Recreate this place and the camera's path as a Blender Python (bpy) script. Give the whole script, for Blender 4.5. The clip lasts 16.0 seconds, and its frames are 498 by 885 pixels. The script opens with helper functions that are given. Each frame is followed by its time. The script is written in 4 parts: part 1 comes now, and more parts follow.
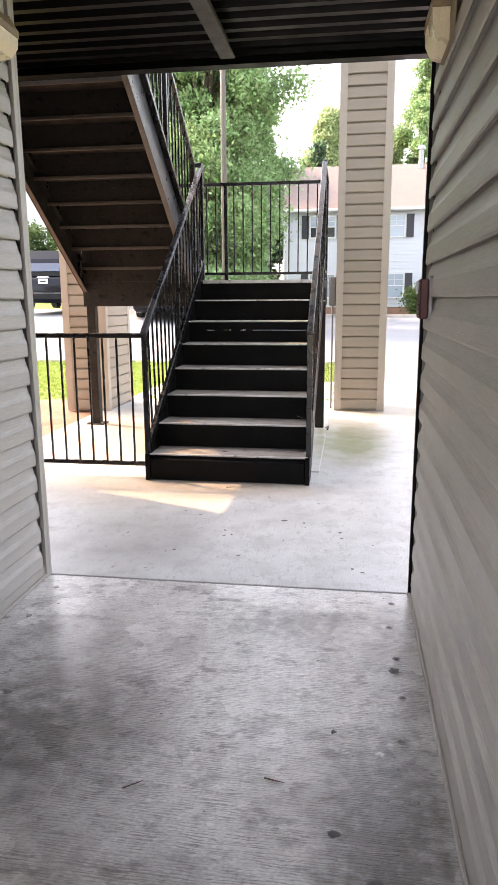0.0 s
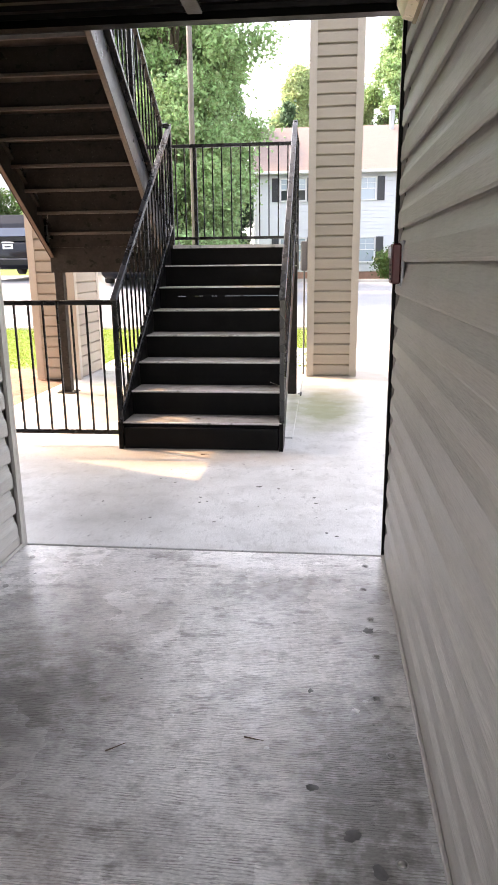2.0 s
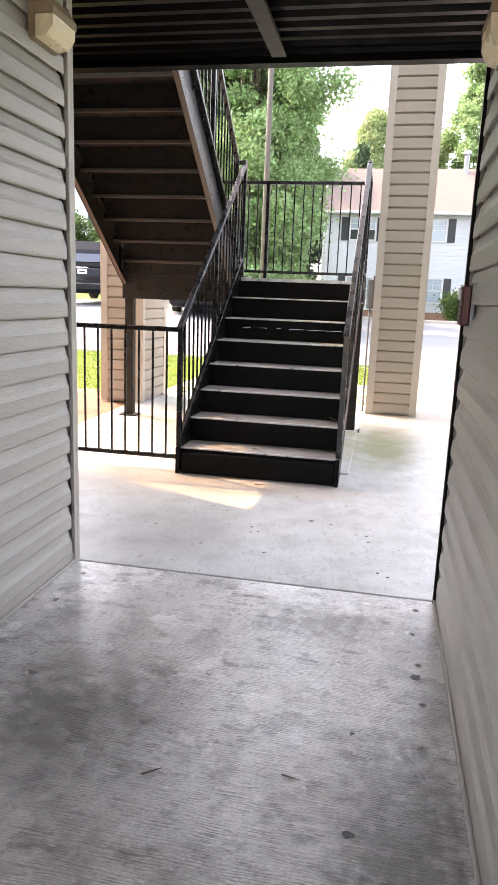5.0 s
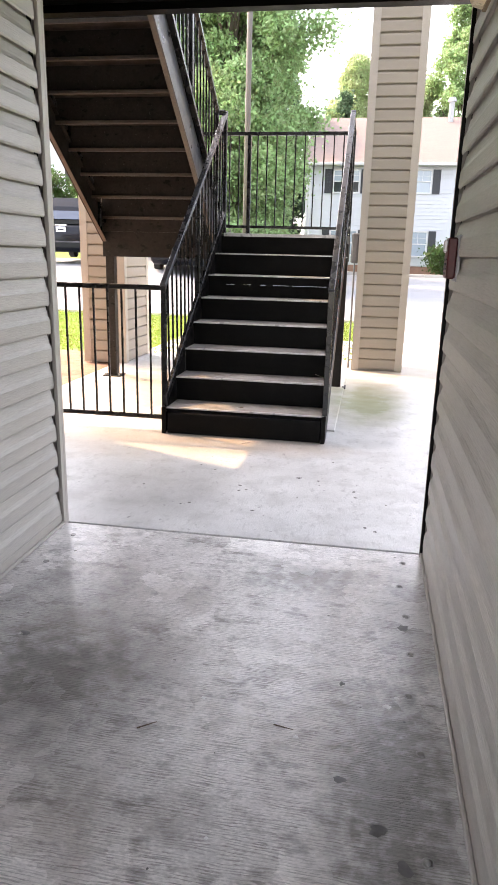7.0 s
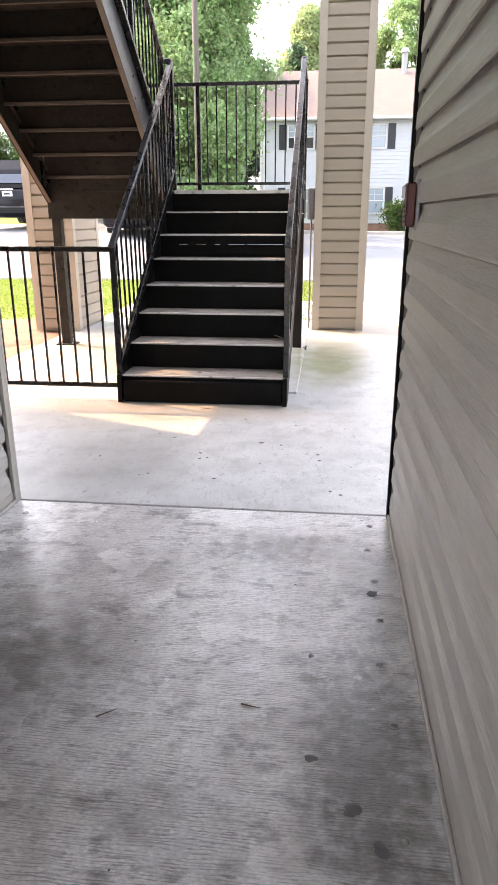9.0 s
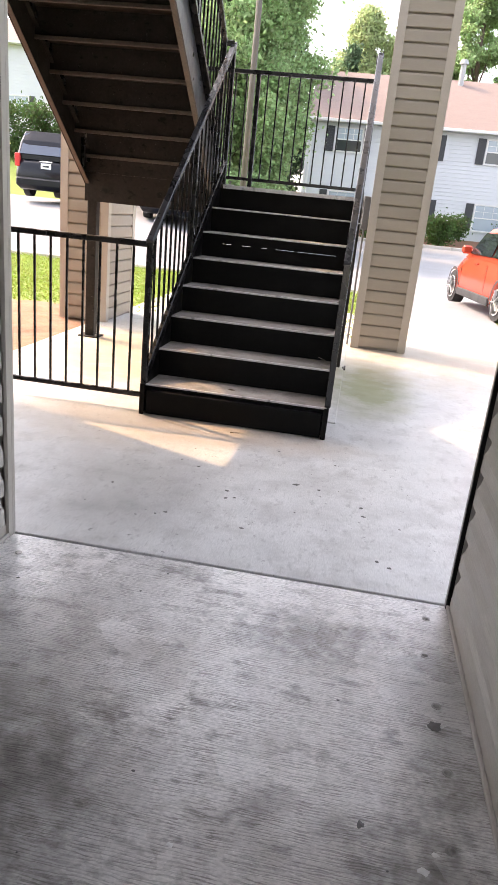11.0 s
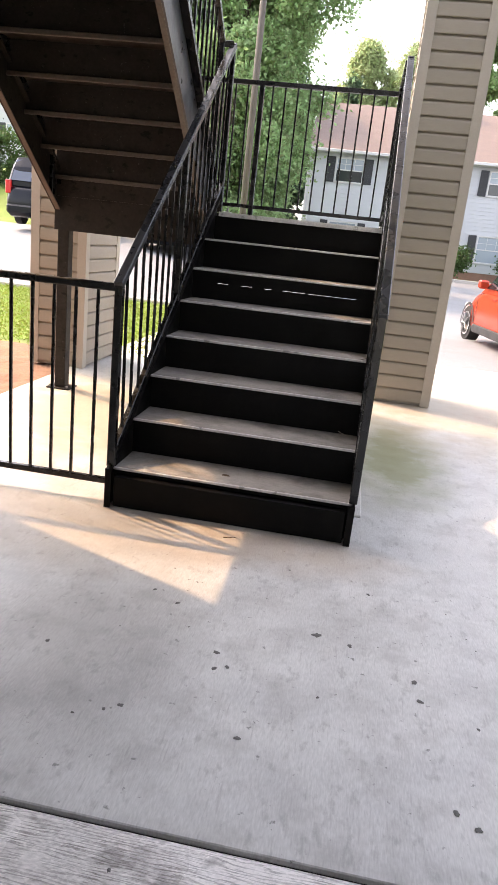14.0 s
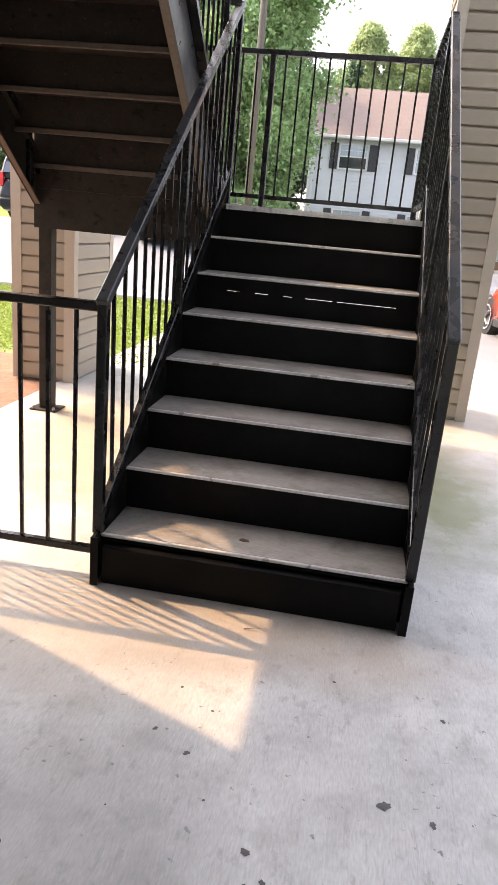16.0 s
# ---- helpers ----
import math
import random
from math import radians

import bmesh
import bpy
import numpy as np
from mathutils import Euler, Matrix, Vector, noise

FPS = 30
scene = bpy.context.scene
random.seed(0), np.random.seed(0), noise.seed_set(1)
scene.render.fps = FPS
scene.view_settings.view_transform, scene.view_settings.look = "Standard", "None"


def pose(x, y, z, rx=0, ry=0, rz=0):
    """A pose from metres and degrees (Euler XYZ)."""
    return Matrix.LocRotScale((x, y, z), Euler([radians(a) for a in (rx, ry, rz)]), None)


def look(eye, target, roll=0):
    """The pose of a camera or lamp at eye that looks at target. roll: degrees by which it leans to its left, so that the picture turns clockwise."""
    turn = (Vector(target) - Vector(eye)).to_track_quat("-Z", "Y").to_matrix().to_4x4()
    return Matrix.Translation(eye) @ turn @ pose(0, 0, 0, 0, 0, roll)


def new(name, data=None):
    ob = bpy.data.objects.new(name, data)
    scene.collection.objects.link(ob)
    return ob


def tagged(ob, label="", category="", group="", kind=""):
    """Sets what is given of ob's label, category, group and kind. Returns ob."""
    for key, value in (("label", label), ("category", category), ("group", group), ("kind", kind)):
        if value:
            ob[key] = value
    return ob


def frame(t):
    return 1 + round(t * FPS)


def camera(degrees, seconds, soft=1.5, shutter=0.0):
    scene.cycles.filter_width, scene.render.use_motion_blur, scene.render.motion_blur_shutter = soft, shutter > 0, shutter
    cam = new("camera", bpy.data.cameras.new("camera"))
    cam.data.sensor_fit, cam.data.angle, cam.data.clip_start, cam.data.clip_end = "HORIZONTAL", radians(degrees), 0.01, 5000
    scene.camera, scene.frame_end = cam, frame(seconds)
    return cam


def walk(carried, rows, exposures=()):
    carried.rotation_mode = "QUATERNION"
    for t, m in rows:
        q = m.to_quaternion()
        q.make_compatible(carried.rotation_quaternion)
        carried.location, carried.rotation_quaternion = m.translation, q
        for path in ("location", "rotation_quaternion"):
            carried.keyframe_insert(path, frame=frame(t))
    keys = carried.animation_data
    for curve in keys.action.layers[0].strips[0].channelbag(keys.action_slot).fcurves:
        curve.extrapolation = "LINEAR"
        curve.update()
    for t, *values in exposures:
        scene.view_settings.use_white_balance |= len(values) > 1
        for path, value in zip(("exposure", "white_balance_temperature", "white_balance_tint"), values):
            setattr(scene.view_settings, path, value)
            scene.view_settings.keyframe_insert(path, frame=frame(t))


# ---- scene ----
cam = camera(40.2, 16.0)
EXPOSURE = 2.65
PATH = [
    (0, (0.211, 0.097, 1.331), (-0.076, 2.033, 0.92), -0.3),
    (0.5, (0.22, 0.105, 1.323), (0.012, 2.038, 0.853), -2.4),
    (1, (0.23, 0.105, 1.318), (0.092, 2.029, 0.792), -3.8),
    (1.5, (0.245, 0.123, 1.304), (0.15, 2.034, 0.723), -4.4),
    (2, (0.205, 0.09, 1.334), (-0.001, 2.014, 0.827), -0.6),
    (2.5, (0.176, 0.09, 1.338), (-0.235, 2.001, 0.917), 3.0),
    (3, (0.182, 0.077, 1.341), (-0.24, 1.989, 0.935), 3.0),
    (3.5, (0.194, 0.078, 1.338), (-0.212, 1.994, 0.932), 2.7),
    (6, (0.193, 0.081, 1.329), (-0.155, 1.996, 0.869), 2.0),
    (6.5, (0.198, 0.081, 1.329), (-0.136, 1.988, 0.829), 1.7),
    (7, (0.191, 0.086, 1.328), (-0.128, 1.987, 0.794), 1.4),
    (7.5, (0.204, 0.088, 1.32), (-0.097, 1.984, 0.759), 0.5),
    (8, (0.206, 0.093, 1.322), (-0.065, 1.986, 0.735), -0.1),
    (8.5, (0.208, 0.12, 1.313), (-0.028, 2.008, 0.698), -0.4),
    (8.7, (0.214, 0.158, 1.293), (-0.01, 2.045, 0.67), -0.6),
    (10.8, (-0.01, 0.671, 1.34), (-0.178, 2.55, 0.676), 7.3),
    (11, (-0.002, 0.747, 1.342), (-0.245, 2.624, 0.696), 5.9),
    (11.5, (0.004, 0.973, 1.343), (-0.297, 2.859, 0.751), 5.5),
    (12, (-0.008, 1.128, 1.332), (-0.218, 3.028, 0.745), 7.0),
    (12.5, (-0.142, 1.341, 1.338), (-0.32, 3.257, 0.795), 7.7),
    (13, (-0.192, 1.461, 1.349), (-0.416, 3.356, 0.75), 6.4),
    (13.5, (-0.176, 1.716, 1.358), (-0.429, 3.613, 0.777), 5.7),
    (14, (-0.199, 1.86, 1.359), (-0.446, 3.761, 0.788), 6.3),
    (14.5, (-0.34, 2.068, 1.37), (-0.569, 3.976, 0.815), 6.7),
    (15, (-0.394, 2.219, 1.366), (-0.625, 4.122, 0.795), 6.4),
    (15.5, (-0.391, 2.437, 1.372), (-0.635, 4.336, 0.793), 5.3),
    (16, (-0.407, 2.624, 1.392), (-0.66, 4.516, 0.793), 5.4),
]
walk(cam, [(t, look(eye, target, roll)) for t, eye, target, roll in PATH], [(0, EXPOSURE + 0.35, 6800, 17), (1.5, EXPOSURE + 0.46, 6800, 17), (3.5, EXPOSURE + 0.43, 6800, 17), (8.7, EXPOSURE + 0.42, 6800, 17), (11, EXPOSURE + 0.04, 6800, 17), (12.5, EXPOSURE - 0.1, 6800, 17), (14.5, EXPOSURE - 0.2, 6800, 17), (16, EXPOSURE - 0.15, 6800, 17)])

# ---- light ----
SUN_AZ = math.atan2(0.38, -0.925)      # direction towards the sun, measured from +x
SUN_EL = radians(47.8)
world = bpy.data.worlds.new("sky")
scene.world = world
world.use_nodes = True
wn, wl = world.node_tree.nodes, world.node_tree.links
sky = wn.new("ShaderNodeTexSky")
sky.sky_type = "NISHITA"
sky.sun_disc = False
sky.sun_elevation = SUN_EL
sky.sun_rotation = math.pi / 2 - SUN_AZ
sky.air_density, sky.dust_density, sky.ozone_density = 1.0, 3.0, 1.0
soft = wn.new("ShaderNodeHueSaturation")
soft.inputs["Saturation"].default_value = 0.45
wl.new(sky.outputs[0], soft.inputs["Color"])
wl.new(soft.outputs[0], wn["Background"].inputs[0])
wn["Background"].inputs[1].default_value = 0.15

sun_data = bpy.data.lights.new("sun", "SUN")
sun_data.energy, sun_data.angle, sun_data.color = 0.9, radians(0.6), (1.0, 0.66, 0.34)
sun = new("sun", sun_data)
sun.matrix_world = look((0, 0, 0), (-math.cos(SUN_AZ) * math.cos(SUN_EL), -math.sin(SUN_AZ) * math.cos(SUN_EL), -math.sin(SUN_EL)))


# ---- materials ----
def mat(name, base, rough=0.6, metal=0.0, var=0.15, scale=6.0, fine=60.0, bump=0.15, stretch=(1, 1, 1), stain=None, stain_amt=0.0, stain_scale=1.5, rvar=0.1, piece=0.0, spec=0.5, bump_dist=0.004, lo=0.3, hi=0.7, even=False):
    m = bpy.data.materials.new(name)
    m.use_nodes = True
    n, l = m.node_tree.nodes, m.node_tree.links
    b = n["Principled BSDF"]
    b.inputs["Metallic"].default_value = metal
    b.inputs["Specular IOR Level"].default_value = spec
    tc = n.new("ShaderNodeTexCoord")
    mp = n.new("ShaderNodeMapping")
    mp.inputs["Scale"].default_value = stretch
    l.new(tc.outputs["Object"], mp.inputs[0])
    big = n.new("ShaderNodeTexNoise")
    big.inputs["Scale"].default_value, big.inputs["Detail"].default_value = scale, 6
    l.new(tc.outputs["Object"] if even else mp.outputs[0], big.inputs[0])
    fin = n.new("ShaderNodeTexNoise")
    fin.inputs["Scale"].default_value, fin.inputs["Detail"].default_value = fine, 4
    l.new(mp.outputs[0], fin.inputs[0])
    mix = n.new("ShaderNodeMath")
    mix.operation = "MULTIPLY_ADD"
    l.new(fin.outputs[0], mix.inputs[0])
    mix.inputs[1].default_value = 0.5
    half = n.new("ShaderNodeMath")
    half.operation = "MULTIPLY"
    l.new(big.outputs[0], half.inputs[0])
    half.inputs[1].default_value = 0.5
    l.new(half.outputs[0], mix.inputs[2])
    ramp = n.new("ShaderNodeValToRGB")
    ramp.color_ramp.elements[0].position, ramp.color_ramp.elements[1].position = lo, hi
    ramp.color_ramp.elements[0].color = (*[c * (1 - var) for c in base], 1)
    ramp.color_ramp.elements[1].color = (*[min(1, c * (1 + var)) for c in base], 1)
    l.new(mix.outputs[0], ramp.inputs[0])
    col = ramp.outputs[0]
    if stain:
        st = n.new("ShaderNodeTexNoise")
        st.inputs["Scale"].default_value, st.inputs["Detail"].default_value = stain_scale, 8
        st.inputs["Roughness"].default_value = 0.65
        l.new(tc.outputs["Object"], st.inputs[0])
        sr = n.new("ShaderNodeValToRGB")
        sr.color_ramp.elements[0].position, sr.color_ramp.elements[1].position = 0.48, 0.68
        l.new(st.outputs[0], sr.inputs[0])
        sm = n.new("ShaderNodeMath")
        sm.operation = "MULTIPLY"
        l.new(sr.outputs[0], sm.inputs[0])
        sm.inputs[1].default_value = stain_amt
        mc = n.new("ShaderNodeMixRGB")
        l.new(sm.outputs[0], mc.inputs[0])
        l.new(col, mc.inputs[1])
        mc.inputs[2].default_value = (*stain, 1)
        col = mc.outputs[0]
    if piece:
        oi = n.new("ShaderNodeObjectInfo")
        hs = n.new("ShaderNodeHueSaturation")
        pm = n.new("ShaderNodeMapRange")
        pm.inputs[3].default_value, pm.inputs[4].default_value = 1 - piece, 1 + piece
        l.new(oi.outputs["Random"], pm.inputs[0])
        l.new(pm.outputs[0], hs.inputs["Value"])
        l.new(col, hs.inputs["Color"])
        col = hs.outputs[0]
    l.new(col, b.inputs["Base Color"])
    rr = n.new("ShaderNodeMapRange")
    rr.inputs[3].default_value, rr.inputs[4].default_value = max(0.02, rough - rvar), min(1, rough + rvar)
    l.new(big.outputs[0], rr.inputs[0])
    rr.inputs[1].default_value, rr.inputs[2].default_value = 0.3, 0.7
    l.new(rr.outputs[0], b.inputs["Roughness"])
    if bump:
        bp = n.new("ShaderNodeBump")
        bp.inputs["Strength"].default_value, bp.inputs["Distance"].default_value = bump, bump_dist
        l.new(fin.outputs[0], bp.inputs["Height"])
        l.new(bp.outputs[0], b.inputs["Normal"])
    return m


def glass(name, colour=(0.02, 0.025, 0.03), rough=0.05):
    m = bpy.data.materials.new(name)
    m.use_nodes = True
    b = m.node_tree.nodes["Principled BSDF"]
    b.inputs["Base Color"].default_value = (*colour, 1)
    b.inputs["Roughness"].default_value = rough
    b.inputs["Specular IOR Level"].default_value = 0.8
    return m


def leafy(name, base, var=0.4, hue=0.03):
    """Leaves that vary from one to the next and let light through."""
    m = bpy.data.materials.new(name)
    m.use_nodes = True
    n, l = m.node_tree.nodes, m.node_tree.links
    b = n["Principled BSDF"]
    geo = n.new("ShaderNodeNewGeometry")
    hs = n.new("ShaderNodeHueSaturation")
    hs.inputs["Color"].default_value = (*base, 1)
    a = n.new("ShaderNodeMapRange")
    a.inputs[3].default_value, a.inputs[4].default_value = 1 - var, 1 + var
    l.new(geo.outputs["Random Per Island"], a.inputs[0])
    l.new(a.outputs[0], hs.inputs["Value"])
    h = n.new("ShaderNodeMapRange")
    h.inputs[3].default_value, h.inputs[4].default_value = 0.5 - hue, 0.5 + hue
    l.new(geo.outputs["Random Per Island"], h.inputs[0])
    l.new(h.outputs[0], hs.inputs["Hue"])
    l.new(hs.outputs[0], b.inputs["Base Color"])
    b.inputs["Roughness"].default_value = 0.55
    tr = n.new("ShaderNodeBsdfTranslucent")
    l.new(hs.outputs[0], tr.inputs[0])
    mx = n.new("ShaderNodeMixShader")
    mx.inputs[0].default_value = 0.5
    l.new(b.outputs[0], mx.inputs[1])
    l.new(tr.outputs[0], mx.inputs[2])
    l.new(mx.outputs[0], n["Material Output"].inputs[0])
    return m


def add_marks(m, scale, lo, hi, colour, amount, stretch=(1, 1, 1), shift=0.0, detail=5.0):
    """Scattered marks of one colour: chips, scuffs, groove dirt or worn spots."""
    n, l = m.node_tree.nodes, m.node_tree.links
    b = n["Principled BSDF"]
    old = b.inputs["Base Color"].links[0].from_socket
    tc = n.new("ShaderNodeTexCoord")
    mp = n.new("ShaderNodeMapping")
    mp.inputs["Location"].default_value = (shift, shift * 0.7, shift * 0.3)
    mp.inputs["Scale"].default_value = stretch
    l.new(tc.outputs["Object"], mp.inputs[0])
    no = n.new("ShaderNodeTexNoise")
    no.inputs["Scale"].default_value, no.inputs["Detail"].default_value = scale, detail
    no.inputs["Roughness"].default_value = 0.6
    l.new(mp.outputs[0], no.inputs[0])
    mr = n.new("ShaderNodeMapRange")
    mr.inputs[1].default_value, mr.inputs[2].default_value, mr.inputs[4].default_value = lo, hi, amount
    l.new(no.outputs[0], mr.inputs[0])
    mc = n.new("ShaderNodeMixRGB")
    l.new(mr.outputs[0], mc.inputs[0])
    l.new(old, mc.inputs[1])
    mc.inputs[2].default_value = (*colour, 1)
    l.new(mc.outputs[0], b.inputs["Base Color"])


def add_broom(m):
    """Fine wavering grooves across the walk, broken up by wear: relief, and dirt that lies in them."""
    n, l = m.node_tree.nodes, m.node_tree.links
    b = n["Principled BSDF"]
    old = b.inputs["Base Color"].links[0].from_socket
    tc = n.new("ShaderNodeTexCoord")
    mp = n.new("ShaderNodeMapping")
    mp.inputs["Scale"].default_value = (0.12, 1, 1)
    mp.inputs["Rotation"].default_value = (0, 0, 0.02)
    l.new(tc.outputs["Object"], mp.inputs[0])
    w = n.new("ShaderNodeTexWave")
    w.wave_type, w.bands_direction = "BANDS", "Y"
    w.inputs["Scale"].default_value, w.inputs["Distortion"].default_value = 34, 13
    w.inputs["Detail"].default_value, w.inputs["Detail Scale"].default_value, w.inputs["Detail Roughness"].default_value = 4, 1.2, 0.65
    l.new(mp.outputs[0], w.inputs[0])
    wear = n.new("ShaderNodeTexNoise")
    wear.inputs["Scale"].default_value, wear.inputs["Detail"].default_value, wear.inputs["Roughness"].default_value = 16, 8, 0.7
    l.new(tc.outputs["Object"], wear.inputs[0])
    wr = n.new("ShaderNodeMapRange")
    wr.inputs[1].default_value, wr.inputs[2].default_value = 0.36, 0.66
    l.new(wear.outputs[0], wr.inputs[0])
    gr = n.new("ShaderNodeMapRange")
    gr.inputs[1].default_value, gr.inputs[2].default_value, gr.inputs[3].default_value, gr.inputs[4].default_value = 0.05, 0.5, 1, 0
    l.new(w.outputs["Fac"], gr.inputs[0])
    mu = n.new("ShaderNodeMath")
    mu.operation = "MULTIPLY"
    l.new(gr.outputs[0], mu.inputs[0])
    l.new(wr.outputs[0], mu.inputs[1])
    am = n.new("ShaderNodeMath")
    am.operation = "MULTIPLY"
    am.inputs[1].default_value = 0.75
    l.new(mu.outputs[0], am.inputs[0])
    mc = n.new("ShaderNodeMixRGB")
    l.new(am.outputs[0], mc.inputs[0])
    l.new(old, mc.inputs[1])
    mc.inputs[2].default_value = (0.15, 0.13, 0.115, 1)
    l.new(mc.outputs[0], b.inputs["Base Color"])
    hi = n.new("ShaderNodeMath")
    hi.operation = "SUBTRACT"
    l.new(wear.outputs[0], hi.inputs[0])
    l.new(mu.outputs[0], hi.inputs[1])
    bp = n.new("ShaderNodeBump")
    bp.inputs["Strength"].default_value, bp.inputs["Distance"].default_value = 0.55, 0.0022
    l.new(hi.outputs[0], bp.inputs["Height"])
    l.new(bp.outputs[0], b.inputs["Normal"])


def concrete_floor():
    """Sealed breezeway slab with a broom finish across the walk, groove dirt, grime and worn, paler lanes."""
    m = mat("broomed_concrete", (0.76, 0.73, 0.7), 0.25, var=0.2, scale=2.2, fine=90, bump=0, stretch=(0.8, 1.6, 1), rvar=0.08, spec=1.0, bump_dist=0.0022, lo=0.4, hi=0.6, even=True)
    add_marks(m, 1.9, 0.5, 0.68, (0.3, 0.25, 0.21), 0.6, (1, 1, 1), 3.1, 8)
    add_broom(m)
    add_marks(m, 13, 0.55, 0.68, (0.14, 0.12, 0.105), 0.6, (0.8, 1.3, 1), 7.3, 8)
    add_marks(m, 5, 0.56, 0.7, (0.2, 0.17, 0.15), 0.5, (1, 1, 1), 11.3, 10)
    return m


M_FLOOR = concrete_floor()
M_PATIO = mat("patio_concrete", (0.55, 0.545, 0.53), 0.42, var=0.16, scale=3.5, fine=110, lo=0.36, hi=0.64, bump=0.12, stretch=(1.8, 0.35, 1), stain=(0.3, 0.29, 0.275), stain_amt=0.5, stain_scale=5, rvar=0.12, bump_dist=0.002, even=True)
add_marks(M_PATIO, 17, 0.57, 0.68, (0.24, 0.235, 0.225), 0.4, (1.5, 0.8, 1), 2.3, 10)
add_marks(M_PATIO, 34, 0.66, 0.72, (0.1, 0.1, 0.095), 0.7, (1, 1, 1), 8.3, 6)
add_marks(M_PATIO, 60, 0.58, 0.72, (0.27, 0.26, 0.25), 0.35, (1.8, 0.15, 1), 4.3, 4)
def add_bloom(m, centre, radius, colour, amount, grain=4.5, lo=0.06, hi=0.34):
    """A patchy stain or painted tint about one place."""
    n, l = m.node_tree.nodes, m.node_tree.links
    b = n["Principled BSDF"]
    old = b.inputs["Base Color"].links[0].from_socket
    tc = n.new("ShaderNodeTexCoord")
    mp = n.new("ShaderNodeMapping")
    mp.inputs["Location"].default_value = (-centre[0] / radius[0], -centre[1] / radius[1], 0)
    mp.inputs["Scale"].default_value = (1 / radius[0], 1 / radius[1], 1)
    l.new(tc.outputs["Object"], mp.inputs[0])
    g = n.new("ShaderNodeTexGradient")
    g.gradient_type = "SPHERICAL"
    l.new(mp.outputs[0], g.inputs[0])
    no = n.new("ShaderNodeTexNoise")
    no.inputs["Scale"].default_value, no.inputs["Detail"].default_value = grain, 8
    l.new(tc.outputs["Object"], no.inputs[0])
    mu = n.new("ShaderNodeMath")
    mu.operation = "MULTIPLY"
    l.new(g.outputs["Color"], mu.inputs[0])
    l.new(no.outputs[0], mu.inputs[1])
    mr = n.new("ShaderNodeMapRange")
    mr.inputs[1].default_value, mr.inputs[2].default_value, mr.inputs[4].default_value = lo, hi, amount
    l.new(mu.outputs[0], mr.inputs[0])
    mc = n.new("ShaderNodeMixRGB")
    l.new(mr.outputs[0], mc.inputs[0])
    l.new(old, mc.inputs[1])
    mc.inputs[2].default_value = (*colour, 1)
    l.new(mc.outputs[0], b.inputs["Base Color"])


add_bloom(M_PATIO, (0.22, 6.6), (0.55, 1.5), (0.22, 0.23, 0.1), 0.85)
add_bloom(M_PATIO, (-0.95, 3.7), (0.55, 0.8), (0.25, 0.24, 0.22), 0.35)
add_bloom(M_PATIO, (-0.6, 4.75), (1.0, 0.35), (0.4, 0.3, 0.2), 0.5)
# tan clay wash that also paints in the warm tone of sunlit concrete
add_bloom(M_PATIO, (1.0, 8.6), (2.2, 2.6), (0.4, 0.33, 0.23), 0.75)
add_bloom(M_PATIO, (-2.1, 6.6), (1.4, 2.2), (0.4, 0.32, 0.21), 0.8)
add_bloom(M_PATIO, (-1.6, 4.7), (1.3, 0.7), (0.42, 0.34, 0.25), 0.5)
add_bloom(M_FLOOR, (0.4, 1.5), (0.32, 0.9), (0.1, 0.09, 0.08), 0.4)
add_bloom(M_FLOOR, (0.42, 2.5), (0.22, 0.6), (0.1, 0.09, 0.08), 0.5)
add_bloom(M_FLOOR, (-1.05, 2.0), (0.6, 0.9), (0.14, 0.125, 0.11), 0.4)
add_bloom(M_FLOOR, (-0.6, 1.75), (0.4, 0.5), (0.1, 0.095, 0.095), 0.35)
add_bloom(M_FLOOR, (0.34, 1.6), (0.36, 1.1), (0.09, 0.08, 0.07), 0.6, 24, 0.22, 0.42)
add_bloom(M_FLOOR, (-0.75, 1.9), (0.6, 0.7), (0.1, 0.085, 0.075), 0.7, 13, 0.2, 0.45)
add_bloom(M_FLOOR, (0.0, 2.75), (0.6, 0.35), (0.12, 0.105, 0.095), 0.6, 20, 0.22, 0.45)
M_BOUNCE = mat("bounce_slab_concrete", (0.5, 0.47, 0.42), 0.8, var=0.15, scale=2.5, fine=60, bump=0.25, stain=(0.34, 0.3, 0.25), stain_amt=0.4)
M_JOINT = mat("joint_dirt", (0.015, 0.013, 0.012), 0.9, var=0.4, bump=0.4)
M_SIDING = mat("vinyl_siding", (0.4, 0.38, 0.345), 0.38, rvar=0.03, var=0.16, scale=3, fine=26, bump=0.7, stretch=(8, 0.6, 8), piece=0.035, stain=(0.27, 0.24, 0.2), stain_amt=0.25, stain_scale=2.2, bump_dist=0.003)
M_SIDING_COL = mat("column_siding", (0.3, 0.262, 0.212), 0.5, var=0.08, scale=3, fine=40, bump=0.3, stretch=(0.6, 8, 8), piece=0.04, bump_dist=0.0015)
M_TRIM = mat("corner_trim", (0.4, 0.375, 0.335), 0.45, var=0.06, scale=4, bump=0.1, stain=(0.33, 0.29, 0.24), stain_amt=0.25)
M_TRIM_COL = mat("column_trim", (0.4, 0.36, 0.305), 0.45, var=0.06, scale=4, bump=0.1)
M_WALL = mat("wall_sheathing", (0.3, 0.28, 0.25), 0.8, var=0.1)
M_BLACK = mat("black_painted_steel", (0.0025, 0.0023, 0.0023), 0.45, var=0.35, scale=8, fine=90, bump=0.25, stain=(0.012, 0.01, 0.008), stain_amt=0.3, stain_scale=7, rvar=0.1, spec=0.1, bump_dist=0.0015)
M_RAIL = mat("black_rail_steel", (0.0045, 0.0045, 0.005), 0.26, var=0.3, scale=10, fine=90, bump=0.15, rvar=0.1, bump_dist=0.001)
